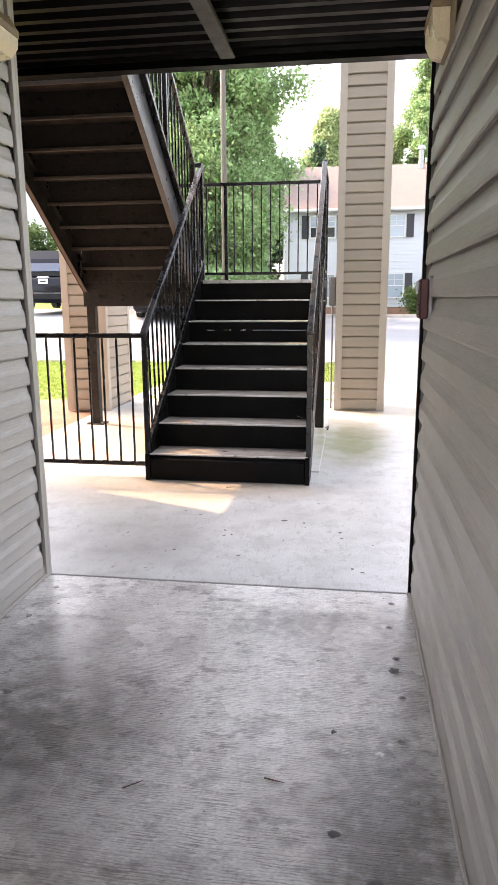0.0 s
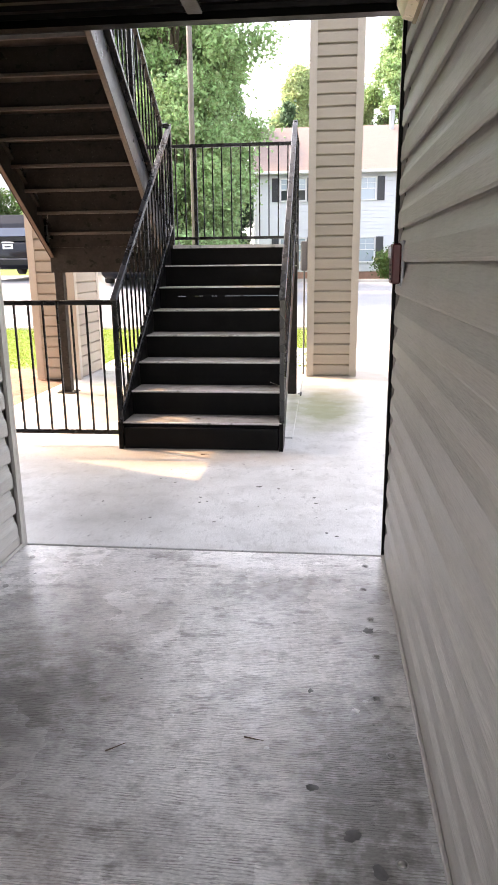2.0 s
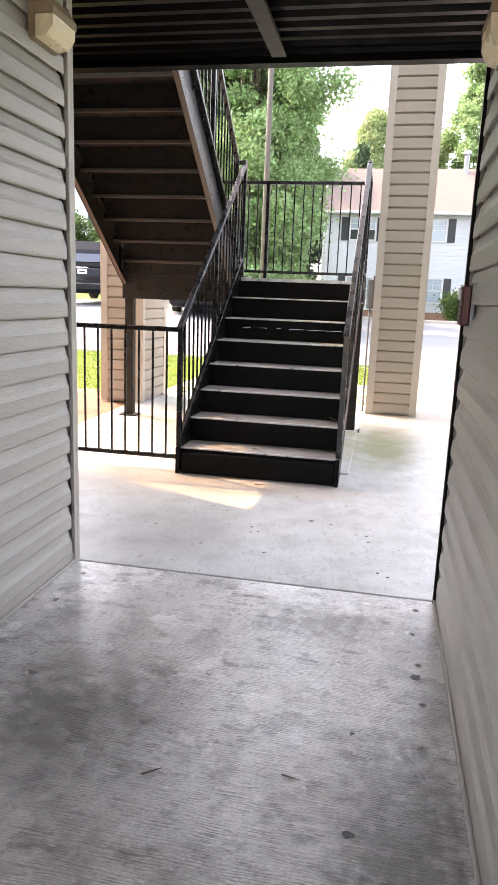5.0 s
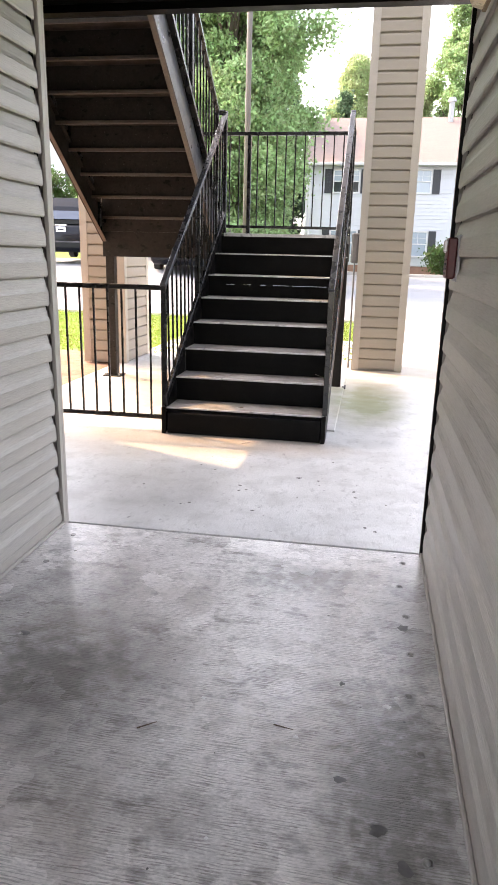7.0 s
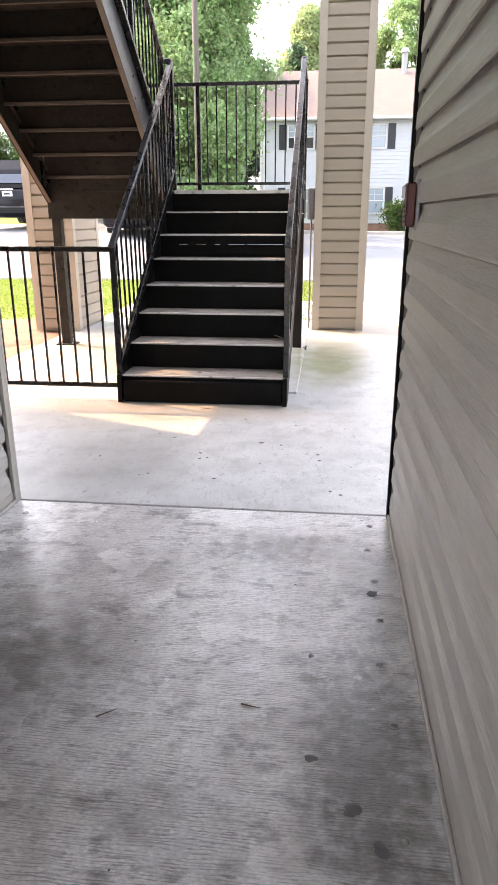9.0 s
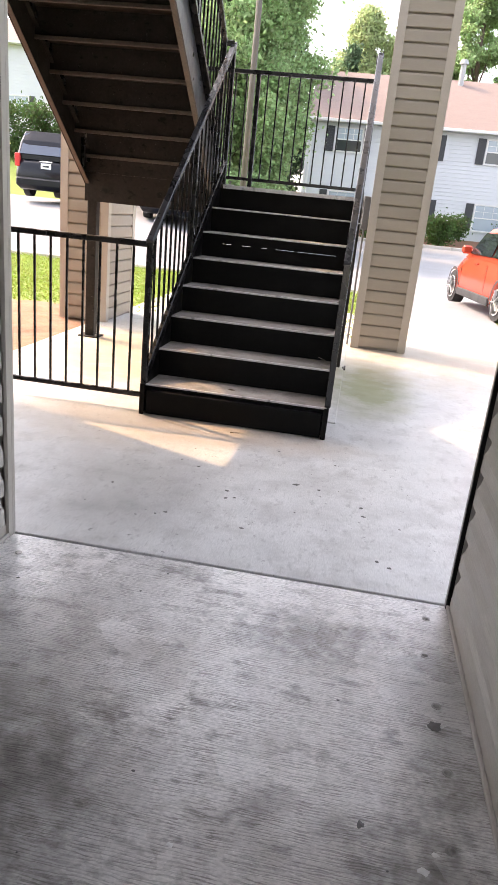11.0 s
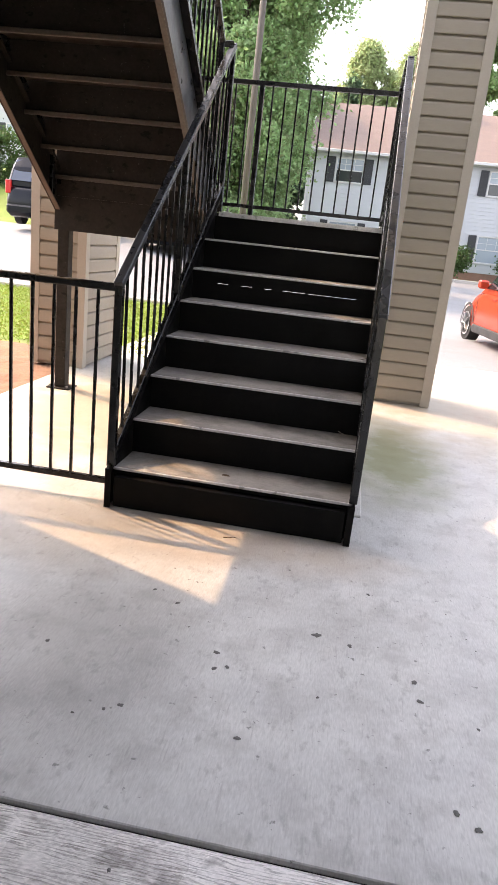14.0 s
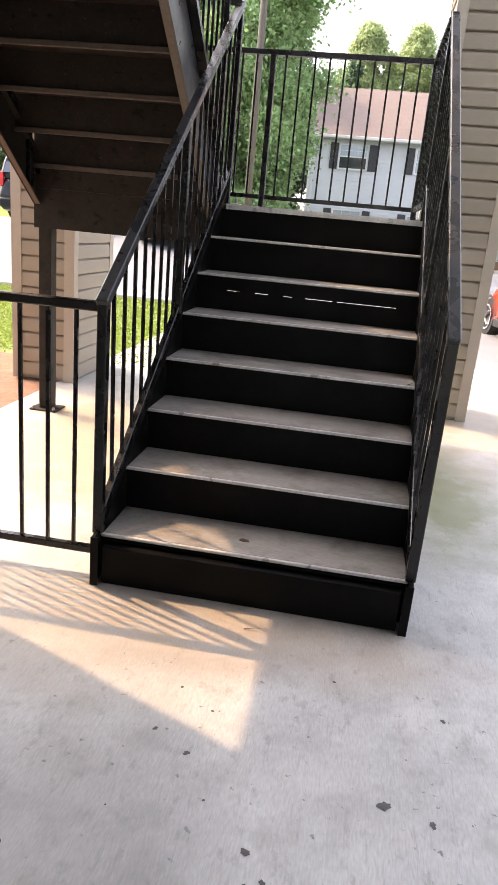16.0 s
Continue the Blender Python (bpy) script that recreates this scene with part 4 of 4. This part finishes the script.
def vehicle(name, label, paint, at, turn, length, width, height, belt, wheel_r, axles, roof, boxy, group=""):
    """A car along +y with its middle at the origin. roof: y of windscreen foot, roof front, roof rear, tail foot."""
    c = thing(name, label, "car", group, at, turn)
    L, W, g = length / 2, width / 2, 0.2
    f0, f1, r1, r0 = roof
    hood = belt - 0.08
    secs = [ring_xz(-L, W * 0.86, g + 0.2, belt - 0.22, 0.1, 0.05), ring_xz(-L + 0.07, W * 0.95, g + 0.05, belt - 0.08, 0.12, 0.06), ring_xz(-L + 0.4, W, g, belt, 0.12, 0.05), ring_xz(f0 - 0.2, W, g, belt, 0.12, 0.05),
            ring_xz(f0 + 0.15, W, g, hood + 0.03, 0.12, 0.06), ring_xz(L - 0.45, W * 0.97, g, hood - 0.06, 0.14, 0.1), ring_xz(L - 0.1, W * 0.88, g + 0.05, hood - 0.2, 0.14, 0.1), ring_xz(L, W * 0.78, g + 0.15, hood - 0.34, 0.1, 0.08)]
    part("body", loft(secs), paint, c, "", True)
    top = height
    t_in = 0.16 if boxy else 0.22
    wb, wt = W - 0.07, W - t_in
    cab = [(-wb, wb, r0, belt - 0.03), (-wt, wt, r1, top - 0.05)]

    def cab_ring(y, w0, w1, z0, z1):
        return [(w0, y, z0), (w1 + 0.02, y, z1 - 0.1), (w1 - 0.05, y, z1 - 0.015), (w1 - 0.25, y, z1), (-w1 + 0.25, y, z1), (-w1 + 0.05, y, z1 - 0.015), (-w1 - 0.02, y, z1 - 0.1), (-w0, y, z0)]
    part("cabin", loft([cab_ring(r0, wb, wb - 0.01, belt - 0.05, belt + 0.08), cab_ring(r0 + (r1 - r0) * 0.5, wb, (wb + wt) / 2, belt - 0.05, (belt + top) / 2 + 0.1), cab_ring(r1, wb, wt, belt - 0.05, top - 0.02), cab_ring((r1 + f1) / 2, wb, wt, belt - 0.05, top), cab_ring(f1, wb, wt, belt - 0.05, top - 0.03), cab_ring(f0, wb, wb - 0.05, belt - 0.06, belt + 0.06)]), paint, c, "", False)
    # glass, set just proud of the cabin skin
    e = 0.012
    zb, zt = belt + 0.03, top - 0.13
    for s in (1, -1):
        xb_, xt_ = s * (wb + e), s * (wt + 0.03 + e)
        cuts = [r1 + 0.02, (r1 + f1) / 2 - 0.1, f1 + 0.12]
        ends = [(r0 + 0.25, cuts[0]), (cuts[0] + 0.1, cuts[1] - 0.03), (cuts[1] + 0.05, cuts[2])]
        for k, (ya_, yb_) in enumerate(((r1 - 0.02, (r1 + f1) / 2 - 0.14), ((r1 + f1) / 2 - 0.06, f1 + 0.02))):
            foot = yb_ if k == 0 else f0 - 0.32
            foot_a = r1 - 0.12 if k == 0 else ya_
            q = [(xb_, foot_a, zb), (xb_, foot, zb), (xt_, yb_, zt), (xt_, ya_, zt)]
            part("side_window", pane(q if s > 0 else q[::-1]), M_CARGLASS, c)
        if not boxy:
            q = [(xb_, r1 - 0.55, zb + 0.06), (xb_, r1 - 0.2, zb), (xt_, r1 - 0.1, zt), (xt_, r1 - 0.18, zt - 0.05)]
            part("quarter_window", pane(q if s > 0 else q[::-1]), M_CARGLASS, c)
        else:
            q = [(xb_, r0 + 0.16, zb), (xb_, r1 - 0.2, zb), (xt_, r1 - 0.1, zt), (xt_, r1 + 0.0 - 0.12, zt)]
            q = [(xb_, r0 + 0.2, zb), (xb_, r1 + 0.62, zb), (xt_, r1 + 0.62, zt), (xt_, r1 + 0.12, zt)]
        m = part("mirror", box(s * (W + 0.02) - 0.09, s * (W + 0.02) + 0.09, f0 - 0.35, f0 - 0.25, belt + 0.02, belt + 0.17, 0.03), paint, c)
        part("door_handle", box(s * (W - 0.035) - 0.02, s * (W - 0.035) + 0.02, 0.1, 0.28, belt - 0.14, belt - 0.11, 0.006), paint, c)
        part("sill", box(s * W - 0.03, s * W + 0.012, axles[0] + wheel_r + 0.1, axles[1] - wheel_r - 0.1, g + 0.0, g + 0.14, 0.015), M_PLASTIC, c)
        for ay in axles:
            wheel(c, s * (W - 0.1), ay, wheel_r, s)
            bm = bmesh.new()
            for k in range(14):
                a, b = math.pi * k / 14 - 0.15, math.pi * (k + 1) / 14 - 0.15
                rr0, rr1 = wheel_r + 0.02, wheel_r + 0.075
                q = [bm.verts.new((s * (W + 0.006), ay + math.cos(t) * rr, wheel_r + math.sin(t) * rr)) for t, rr in ((a, rr0), (b, rr0), (b, rr1), (a, rr1))]
                bm.faces.new(q)
            part("wheel_arch", bm, M_PLASTIC, c)
        # door seams
        for yy in (f0 - 0.1, (r1 + f1) / 2 - 0.1, r1 - 0.05):
            part("door_seam", box(s * (W + 0.001) - 0.003, s * (W + 0.001) + 0.003, yy - 0.004, yy + 0.004, g + 0.16, belt - 0.12), M_PLASTIC, c)
        part("tail_light", box(s * (W - 0.1) - 0.07, s * (W - 0.1) + 0.085, -L - 0.012, -L + 0.12, belt - 0.32 if not boxy else belt - 0.28, belt - 0.04 if not boxy else belt + 0.1, 0.02), M_TAIL, c)
        part("headlight", box(s * (W - 0.26) - 0.14, s * (W - 0.26) + 0.14, L - 0.16, L - 0.02, hood - 0.36, hood - 0.22, 0.03), M_CLEAR, c)
        if boxy:
            part("roof_bar", bar((s * (wt - 0.06), r1 + 0.1, top + 0.04), (s * (wt - 0.06), f1 - 0.1, top + 0.04), 0.035, 0.03, 0.008), M_CHROME, c)
    q = [(wb - 0.1, r0 - 0.004, belt + 0.1), (-wb + 0.1, r0 - 0.004, belt + 0.1), (-wt + 0.03, r1 - 0.03, zt + 0.03), (wt - 0.03, r1 - 0.03, zt + 0.03)]
    dy = -0.03
    part("rear_window", pane([(a, b + dy, d) for a, b, d in q]), M_REARGLASS_SKY, c)
    q = [(-wb + 0.1, f0 + 0.02, belt + 0.05), (wb - 0.1, f0 + 0.02, belt + 0.05), (wt - 0.03, f1 + 0.05, zt + 0.03), (-wt + 0.03, f1 + 0.05, zt + 0.03)]
    part("windscreen", pane(q), M_CARGLASS, c)
    part("rear_bumper", box(-W * 0.93, W * 0.93, -L - 0.07, -L + 0.12, g + 0.1, g + 0.36, 0.05), paint, c)
    pl = part("licence_plate", box(-0.16, 0.16, -L - 0.022, -L - 0.002, belt - 0.3, belt - 0.14, 0.004), M_PLATE, c)
    part("plate_bar", box(-0.1, 0.1, -L - 0.0245, -L - 0.0225, belt - 0.25, belt - 0.2), M_SHUT, pl)
    part("plate_trim", box(-0.2, 0.2, -L - 0.03, -L - 0.001, belt - 0.115, belt - 0.075, 0.008), M_CHROME, c)
    return c


vehicle("parked_car", "bright orange hatchback parked in the lot", M_ORANGE, (2.95, 14.0, -0.02), 8.6, 4.15, 1.72, 1.5, 0.95, 0.31, (-1.32, 1.36), (1.05, 0.35, -1.2, -1.85), False, "parked cars")
vehicle("parked_suv", "dark navy sport utility vehicle seen from behind", M_NAVY, (-10.15, 24.5, lot_height(-9.7, 24.0) + 0.08), 6, 5.1, 2.02, 1.95, 1.14, 0.38, (-1.45, 1.5), (1.15, 0.55, -2.0, -2.45), True, "parked cars")
vehicle("parked_car", "black car parked across the lot", M_NAVY, (-6.1, 24.2, lot_height(-6.1, 24.0) - 0.04), 4, 4.6, 1.85, 1.5, 0.95, 0.32, (-1.35, 1.4), (1.0, 0.3, -1.2, -1.95), False, "parked cars")


# ---- houses ----
def house_window(parent, x, z, w, h, shutters=True, dark=False, y=0.0):
    win = part("window", box(x - w / 2, x + w / 2, y - 0.02, y + 0.02, z, z + h), M_BLINDS, parent)
    f = 0.06
    for a, b, c, d in ((x - w / 2 - f, x + w / 2 + f, z + h, z + h + f), (x - w / 2 - f, x + w / 2 + f, z - f, z), (x - w / 2 - f, x - w / 2, z, z + h), (x + w / 2, x + w / 2 + f, z, z + h)):
        part("window_frame", box(a, b, y - 0.07, y, c, d), M_HTRIM, win)
    half = h / 2
    part("upper_sash_glass", box(x - w / 2 + 0.03, x + w / 2 - 0.03, y - 0.032, y - 0.024, z + half + 0.03, z + h - 0.03), M_PANE, win)
    part("lower_sash_glass", box(x - w / 2 + 0.03, x + w / 2 - 0.03, y - 0.032, y - 0.024, z + 0.03, z + half - 0.02), M_PANE_D if dark else M_PANE, win)
    part("meeting_rail", box(x - w / 2, x + w / 2, y - 0.055, y - 0.033, z + half - 0.025, z + half + 0.03), M_HTRIM, win)
    for k in (1, 2):
        part("glazing_bar", box(x - w / 2 + w * k / 3 - 0.01, x - w / 2 + w * k / 3 + 0.01, y - 0.046, y - 0.0335, z + half + 0.031, z + h), M_HTRIM, win)
    part("glazing_bar", box(x - w / 2, x + w / 2, y - 0.049, y - 0.0465, z + h * 0.75 - 0.01, z + h * 0.75 + 0.01), M_HTRIM, win)
    if shutters:
        for s in (-1, 1):
            xs = x + s * (w / 2 + 0.3)
            sh = part("shutter", box(xs - 0.21, xs + 0.21, y - 0.05, y - 0.005, z - 0.05, z + h + 0.05), M_SHUT, parent)
            for k in range(14):
                zz = z + 0.02 + k * (h - 0.04) / 14
                part("slat", box(xs - 0.16, xs + 0.16, y - 0.062, y - 0.0505, zz, zz + (h - 0.04) / 14 * 0.6), M_SHUT, sh)
            part("middle_rail", box(xs - 0.2, xs + 0.2, y - 0.066, y - 0.0505, z + half - 0.03, z + half + 0.03), M_SHUT, sh)


def house(name, label, at, turn, x0, x1, eave, ridge, depth, cols, hip, vent_at=None):
    h = thing(name, label, "house", "houses across the lot", at, turn)
    part("foundation", box(x0 + 0.02, x1 - 0.02, 0.06, depth, -1.5, 0.25), M_BRICK, h)
    part("wall", box(x0, x1, 0.04, depth, 0.25, eave), M_HSIDE, h)
    me = mesh_of(prism([(0.0, 0.0), (-0.022, 0.002), (-0.004, 0.2), (0.0, 0.2)], x0, x1, "x"), M_HSIDE)
    z = 0.27
    while z < eave - 0.2:
        part("siding_course", me, M_HSIDE, h).location = (0, 0.04, z)
        z += 0.2
    for x in (x0, x1):
        part("corner_board", box(x - 0.06, x + 0.06, 0.0, 0.035, 0.2, eave), M_HTRIM, h)
    part("downspout", box(x0 + 0.12, x0 + 0.22, -0.07, 0.012, 0.1, eave), M_HTRIM, h)
    o = 0.45
    bm = bmesh.new()
    c = [bm.verts.new(p) for p in ((x0 - o, -o, eave), (x1 + o, -o, eave), (x1 + o, depth + o, eave), (x0 - o, depth + o, eave), (x0 - o + hip, depth / 2, ridge), (x1 + o - hip, depth / 2, ridge))]
    low = [bm.verts.new(v.co - Vector((0, 0, 0.1))) for v in c[:4]]
    for f in ((0, 1, 5, 4), (1, 2, 5), (2, 3, 4, 5), (3, 0, 4)):
        bm.faces.new([c[i] for i in f])
    for i in range(4):
        bm.faces.new((c[i], low[i], low[(i + 1) % 4], c[(i + 1) % 4]))
    bm.faces.new(low[::-1])
    bmesh.ops.recalc_face_normals(bm, faces=bm.faces)
    roof = part("roof", bm, M_ROOF, h)
    part("gutter", box(x0 - o, x1 + o, -o - 0.11, -o - 0.003, eave - 0.16, eave - 0.01, 0.02), M_HTRIM, roof)
    part("soffit", box(x0 - o, x1 + o, -o, 0.0, eave - 0.16, eave - 0.11), M_HTRIM, roof)
    if vent_at:
        vx = vent_at
        vy = depth / 2 - 0.5
        part("vent_pipe", rod((vx, vy, ridge - 0.5), (vx, vy, ridge + 0.75), 0.16), M_GREYBOX, roof)
        part("vent_cap", rod((vx, vy, ridge + 0.75), (vx, vy, ridge + 0.98), 0.27, 0.2), M_GREYBOX, roof)
    for x, z, w, hh, dark in cols:
        house_window(h, x, z, w, hh, True, dark, 0.02)
    return h


# upper and lower windows by column
HX = ((-1.55, True), (2.45, False), (6.6, True), (10.4, False), (14.5, False))
wins = []
for x, d in HX:
    wins += [(x, 4.27, 1.45, 1.2, d), (x, 0.82, 1.5, 1.35, False)]
house("apartment_house", "white-sided two-storey house with black shutters and faded roof", (0, 42, 0.6), 0, -3.8, 17.5, 5.85, 9.05, 9.5, wins, 0.5, 4.3)
house("apartment_house", "pale grey apartment house behind a hedge", (-24, 50, 1.7), 0, -12, 9.5, 8.8, 11.2, 9.5, [(x, z, 1.5, 1.2, False) for x in (-9, -5, -1, 3, 7) for z in (1.2, 4.3)], 2.0)


# ---- plants ----
def leaves_mesh(name, centres, radii, per, size, material, seed, squash=0.8):
    """Many small leaf blades scattered in clumps."""
    rng = np.random.default_rng(seed)
    n = len(centres) * per
    cen = np.repeat(np.array(centres), per, axis=0)
    rad = np.repeat(np.array(radii), per)
    d = rng.normal(size=(n, 3))
    d /= np.linalg.norm(d, axis=1)[:, None]
    r = rad * rng.random(n) ** 0.5 * (1 + 0.45 * np.abs(rng.normal(size=n)) * (rng.random(n) < 0.3))
    p = cen + d * r[:, None] * np.array([1, 1, squash])
    a = rng.normal(size=(n, 3)) + d * 0.4
    a /= np.linalg.norm(a, axis=1)[:, None]
    b = np.cross(a, rng.normal(size=(n, 3)))
    b /= np.linalg.norm(b, axis=1)[:, None]
    s = size * rng.uniform(0.6, 1.4, n)[:, None]
    quad = np.stack([p - a * s, p + b * s * 0.55, p + a * s, p - b * s * 0.55], axis=1).reshape(-1, 3)
    me = bpy.data.meshes.new(name)
    me.vertices.add(n * 4)
    me.vertices.foreach_set("co", quad.ravel())
    me.loops.add(n * 4)
    me.loops.foreach_set("vertex_index", np.arange(n * 4))
    me.polygons.add(n)
    me.polygons.foreach_set("loop_start", np.arange(0, n * 4, 4))
    me.polygons.foreach_set("loop_total", np.full(n, 4))
    me.update()
    me.validate()
    me.materials.append(material)
    return me


def tree(label, x, y, height, spread, seed, material, low=0.15, per=260, size=0.16, nclump=120):
    rnd = random.Random(seed)
    t = thing("tree", label, "tree", "trees behind the lot", (x, y, lot_height(x, y) - 0.15))
    r0 = height * 0.018 + 0.05
    pts = [Vector((0, 0, -0.2))]
    for k in range(1, 8):
        pts.append(Vector((rnd.uniform(-0.2, 0.2) * k * 0.25, rnd.uniform(-0.2, 0.2) * k * 0.25, height * 0.9 * k / 7)))
    bm = bmesh.new()

    def limb(bm, path, ra, rb):
        n = len(path)
        rings = []
        for i, p in enumerate(path):
            rr = ra + (rb - ra) * i / (n - 1)
            rings.append([bm.verts.new(p + Vector((math.cos(a) * rr, math.sin(a) * rr, 0))) for a in (k * math.tau / 8 for k in range(8))])
        for a, b in zip(rings, rings[1:]):
            for i in range(8):
                bm.faces.new((a[i], a[(i + 1) % 8], b[(i + 1) % 8], b[i]))
    limb(bm, pts, r0, r0 * 0.15)
    cs, rs = [], []
    for k in range(nclump):
        f = rnd.uniform(low, 1.0)
        prof_ = (math.sin(math.pi * min(1, (f - low) / (1 - low) * 0.82 + 0.18)) ** 0.7) * rnd.uniform(0.75, 1.1)
        a = rnd.uniform(0, math.tau)
        q = rnd.uniform(0.06, 1.0) ** 0.6
        c = Vector((math.cos(a) * spread * prof_ * q, math.sin(a) * spread * prof_ * q, height * f))
        cs.append(tuple(c))
        rs.append(rnd.uniform(0.1, 0.2) * spread + 0.25)
        if k % 4 == 0:
            base = pts[min(6, max(1, int(f * 0.75 * 7)))]
            mid = base.lerp(c, 0.5) + Vector((0, 0, 0.25))
            limb(bm, [base, mid, c], r0 * 0.2, 0.015)
    part("trunk", bm, M_BARK, t)
    part("crown", leaves_mesh("crown", cs, rs, per, size, material, seed), material, t)
    return t


tree("tall dense green broadleaf tree behind the stairs", -5.6, 28.5, 15.5, 3.7, 1, M_LEAF_A, 0.05, 900, 0.08, 200)
tree("tall dense green broadleaf tree behind the stairs", -9.4, 31, 17.0, 3.6, 2, M_LEAF_A, 0.05, 800, 0.085, 190)
tree("leafy green tree beside the white house", -5.9, 37, 14.0, 2.6, 3, M_LEAF_A, 0.03, 700, 0.095, 130)
tree("dense dark green tree beside the house", -7.2, 46, 13.0, 3.4, 13, M_LEAF_C, 0.02, 600, 0.12, 140)
tree("dense dark green tree beside the house", -12.5, 44, 14.0, 3.6, 14, M_LEAF_C, 0.02, 600, 0.12, 140)
tree("yellow-green tree behind the house", -1.9, 62, 16.2, 3.7, 5, M_LEAF_B, 0.05, 620, 0.12, 150)
tree("yellow-green tree behind the house", 2.1, 64, 16.8, 4.0, 6, M_LEAF_B, 0.05, 620, 0.12, 150)
tree("dark green conifer behind the house", -2.6, 57, 12.8, 0.9, 7, M_LEAF_C, 0.02, 500, 0.11, 80)
tree("tall green tree behind the house", 6.6, 61, 21.0, 3.3, 8, M_LEAF_A, 0.2, 620, 0.13, 120)
tree("tall green tree behind the house", 12.5, 60, 19.0, 4.0, 9, M_LEAF_A, 0.2, 620, 0.13, 120)
tree("tall green tree behind the house", 24, 62, 21.0, 4.5, 10, M_LEAF_A, 0.2, 500, 0.15, 110)
tree("tall green tree beyond the far house", -12, 60, 19.0, 4.5, 12, M_LEAF_A, 0.1, 500, 0.15, 110)


def shrub(x, y, r, hgt, seed, label):
    rnd = random.Random(seed)
    s = thing("shrub", label, "shrub", "shrubs by the house", (x, y, lot_height(x, y) - 0.1))
    cs = [(rnd.uniform(-r, r) * 0.7, rnd.uniform(-r, r) * 0.7, rnd.uniform(0.15, 0.8) * hgt) for k in range(30)]
    part("foliage", leaves_mesh("foliage", cs, [r * 0.42] * 30, 160, 0.07, M_BUSH, seed), M_BUSH, s)
    bm = bmesh.new()
    for k in range(5):
        a = rod((0, 0, -0.1), (rnd.uniform(-0.4, 0.4) * r, rnd.uniform(-0.4, 0.4) * r, hgt * 0.6), 0.03, 0.012, 6)
        tmp = bpy.data.meshes.new("stem")
        a.to_mesh(tmp)
        a.free()
        bm.from_mesh(tmp)
        bpy.data.meshes.remove(tmp)
    part("stems", bm, M_BARK, s)


shrub(4.15, 39.6, 1.2, 1.9, 21, "rounded dark green shrub by the white house")
shrub(8.1, 39.8, 1.3, 1.7, 22, "rounded dark green shrub by the white house")
shrub(9.9, 39.8, 1.1, 1.4, 23, "low green shrub by the white house")
shrub(0.6, 40.2, 0.9, 1.2, 24, "low green shrub by the white house")

hg = thing("hedge", "clipped green hedge along the bank behind the vehicle", "hedge", "", (-16.5, 31.5, lot_height(-16.5, 31.5) + 0.95))
rnd = random.Random(31)
cs = [(rnd.uniform(-6, 4.6), rnd.uniform(-0.6, 0.6), rnd.uniform(0.2, 2.3)) for k in range(200)]
part("foliage", leaves_mesh("hedge_leaves", cs, [0.5] * 200, 150, 0.07, M_BUSH, 31), M_BUSH, hg)

pole = thing("utility_pole", "weathered tan wooden utility pole on the lawn", "pole", "", (-2.32, 14.0, -0.05))
part("shaft", rod((0, 0, -0.3), (0.0, 0, 8.5), 0.062, 0.045, 14), M_POLE, pole, "", True)

gw = part("grass_blades", leaves_mesh("grass", [(x, y, lot_height(x, y) - 0.01) for x in np.arange(-9.5, 0.2, 0.33) for y in np.arange(9.2, 14.6, 0.33)], [0.3] * (30 * 17), 130, 0.017, M_GRASS, 41, 0.09), M_GRASS)
tagged(gw, "short bright green grass blades of the lawn", "grass", "", "stuff")
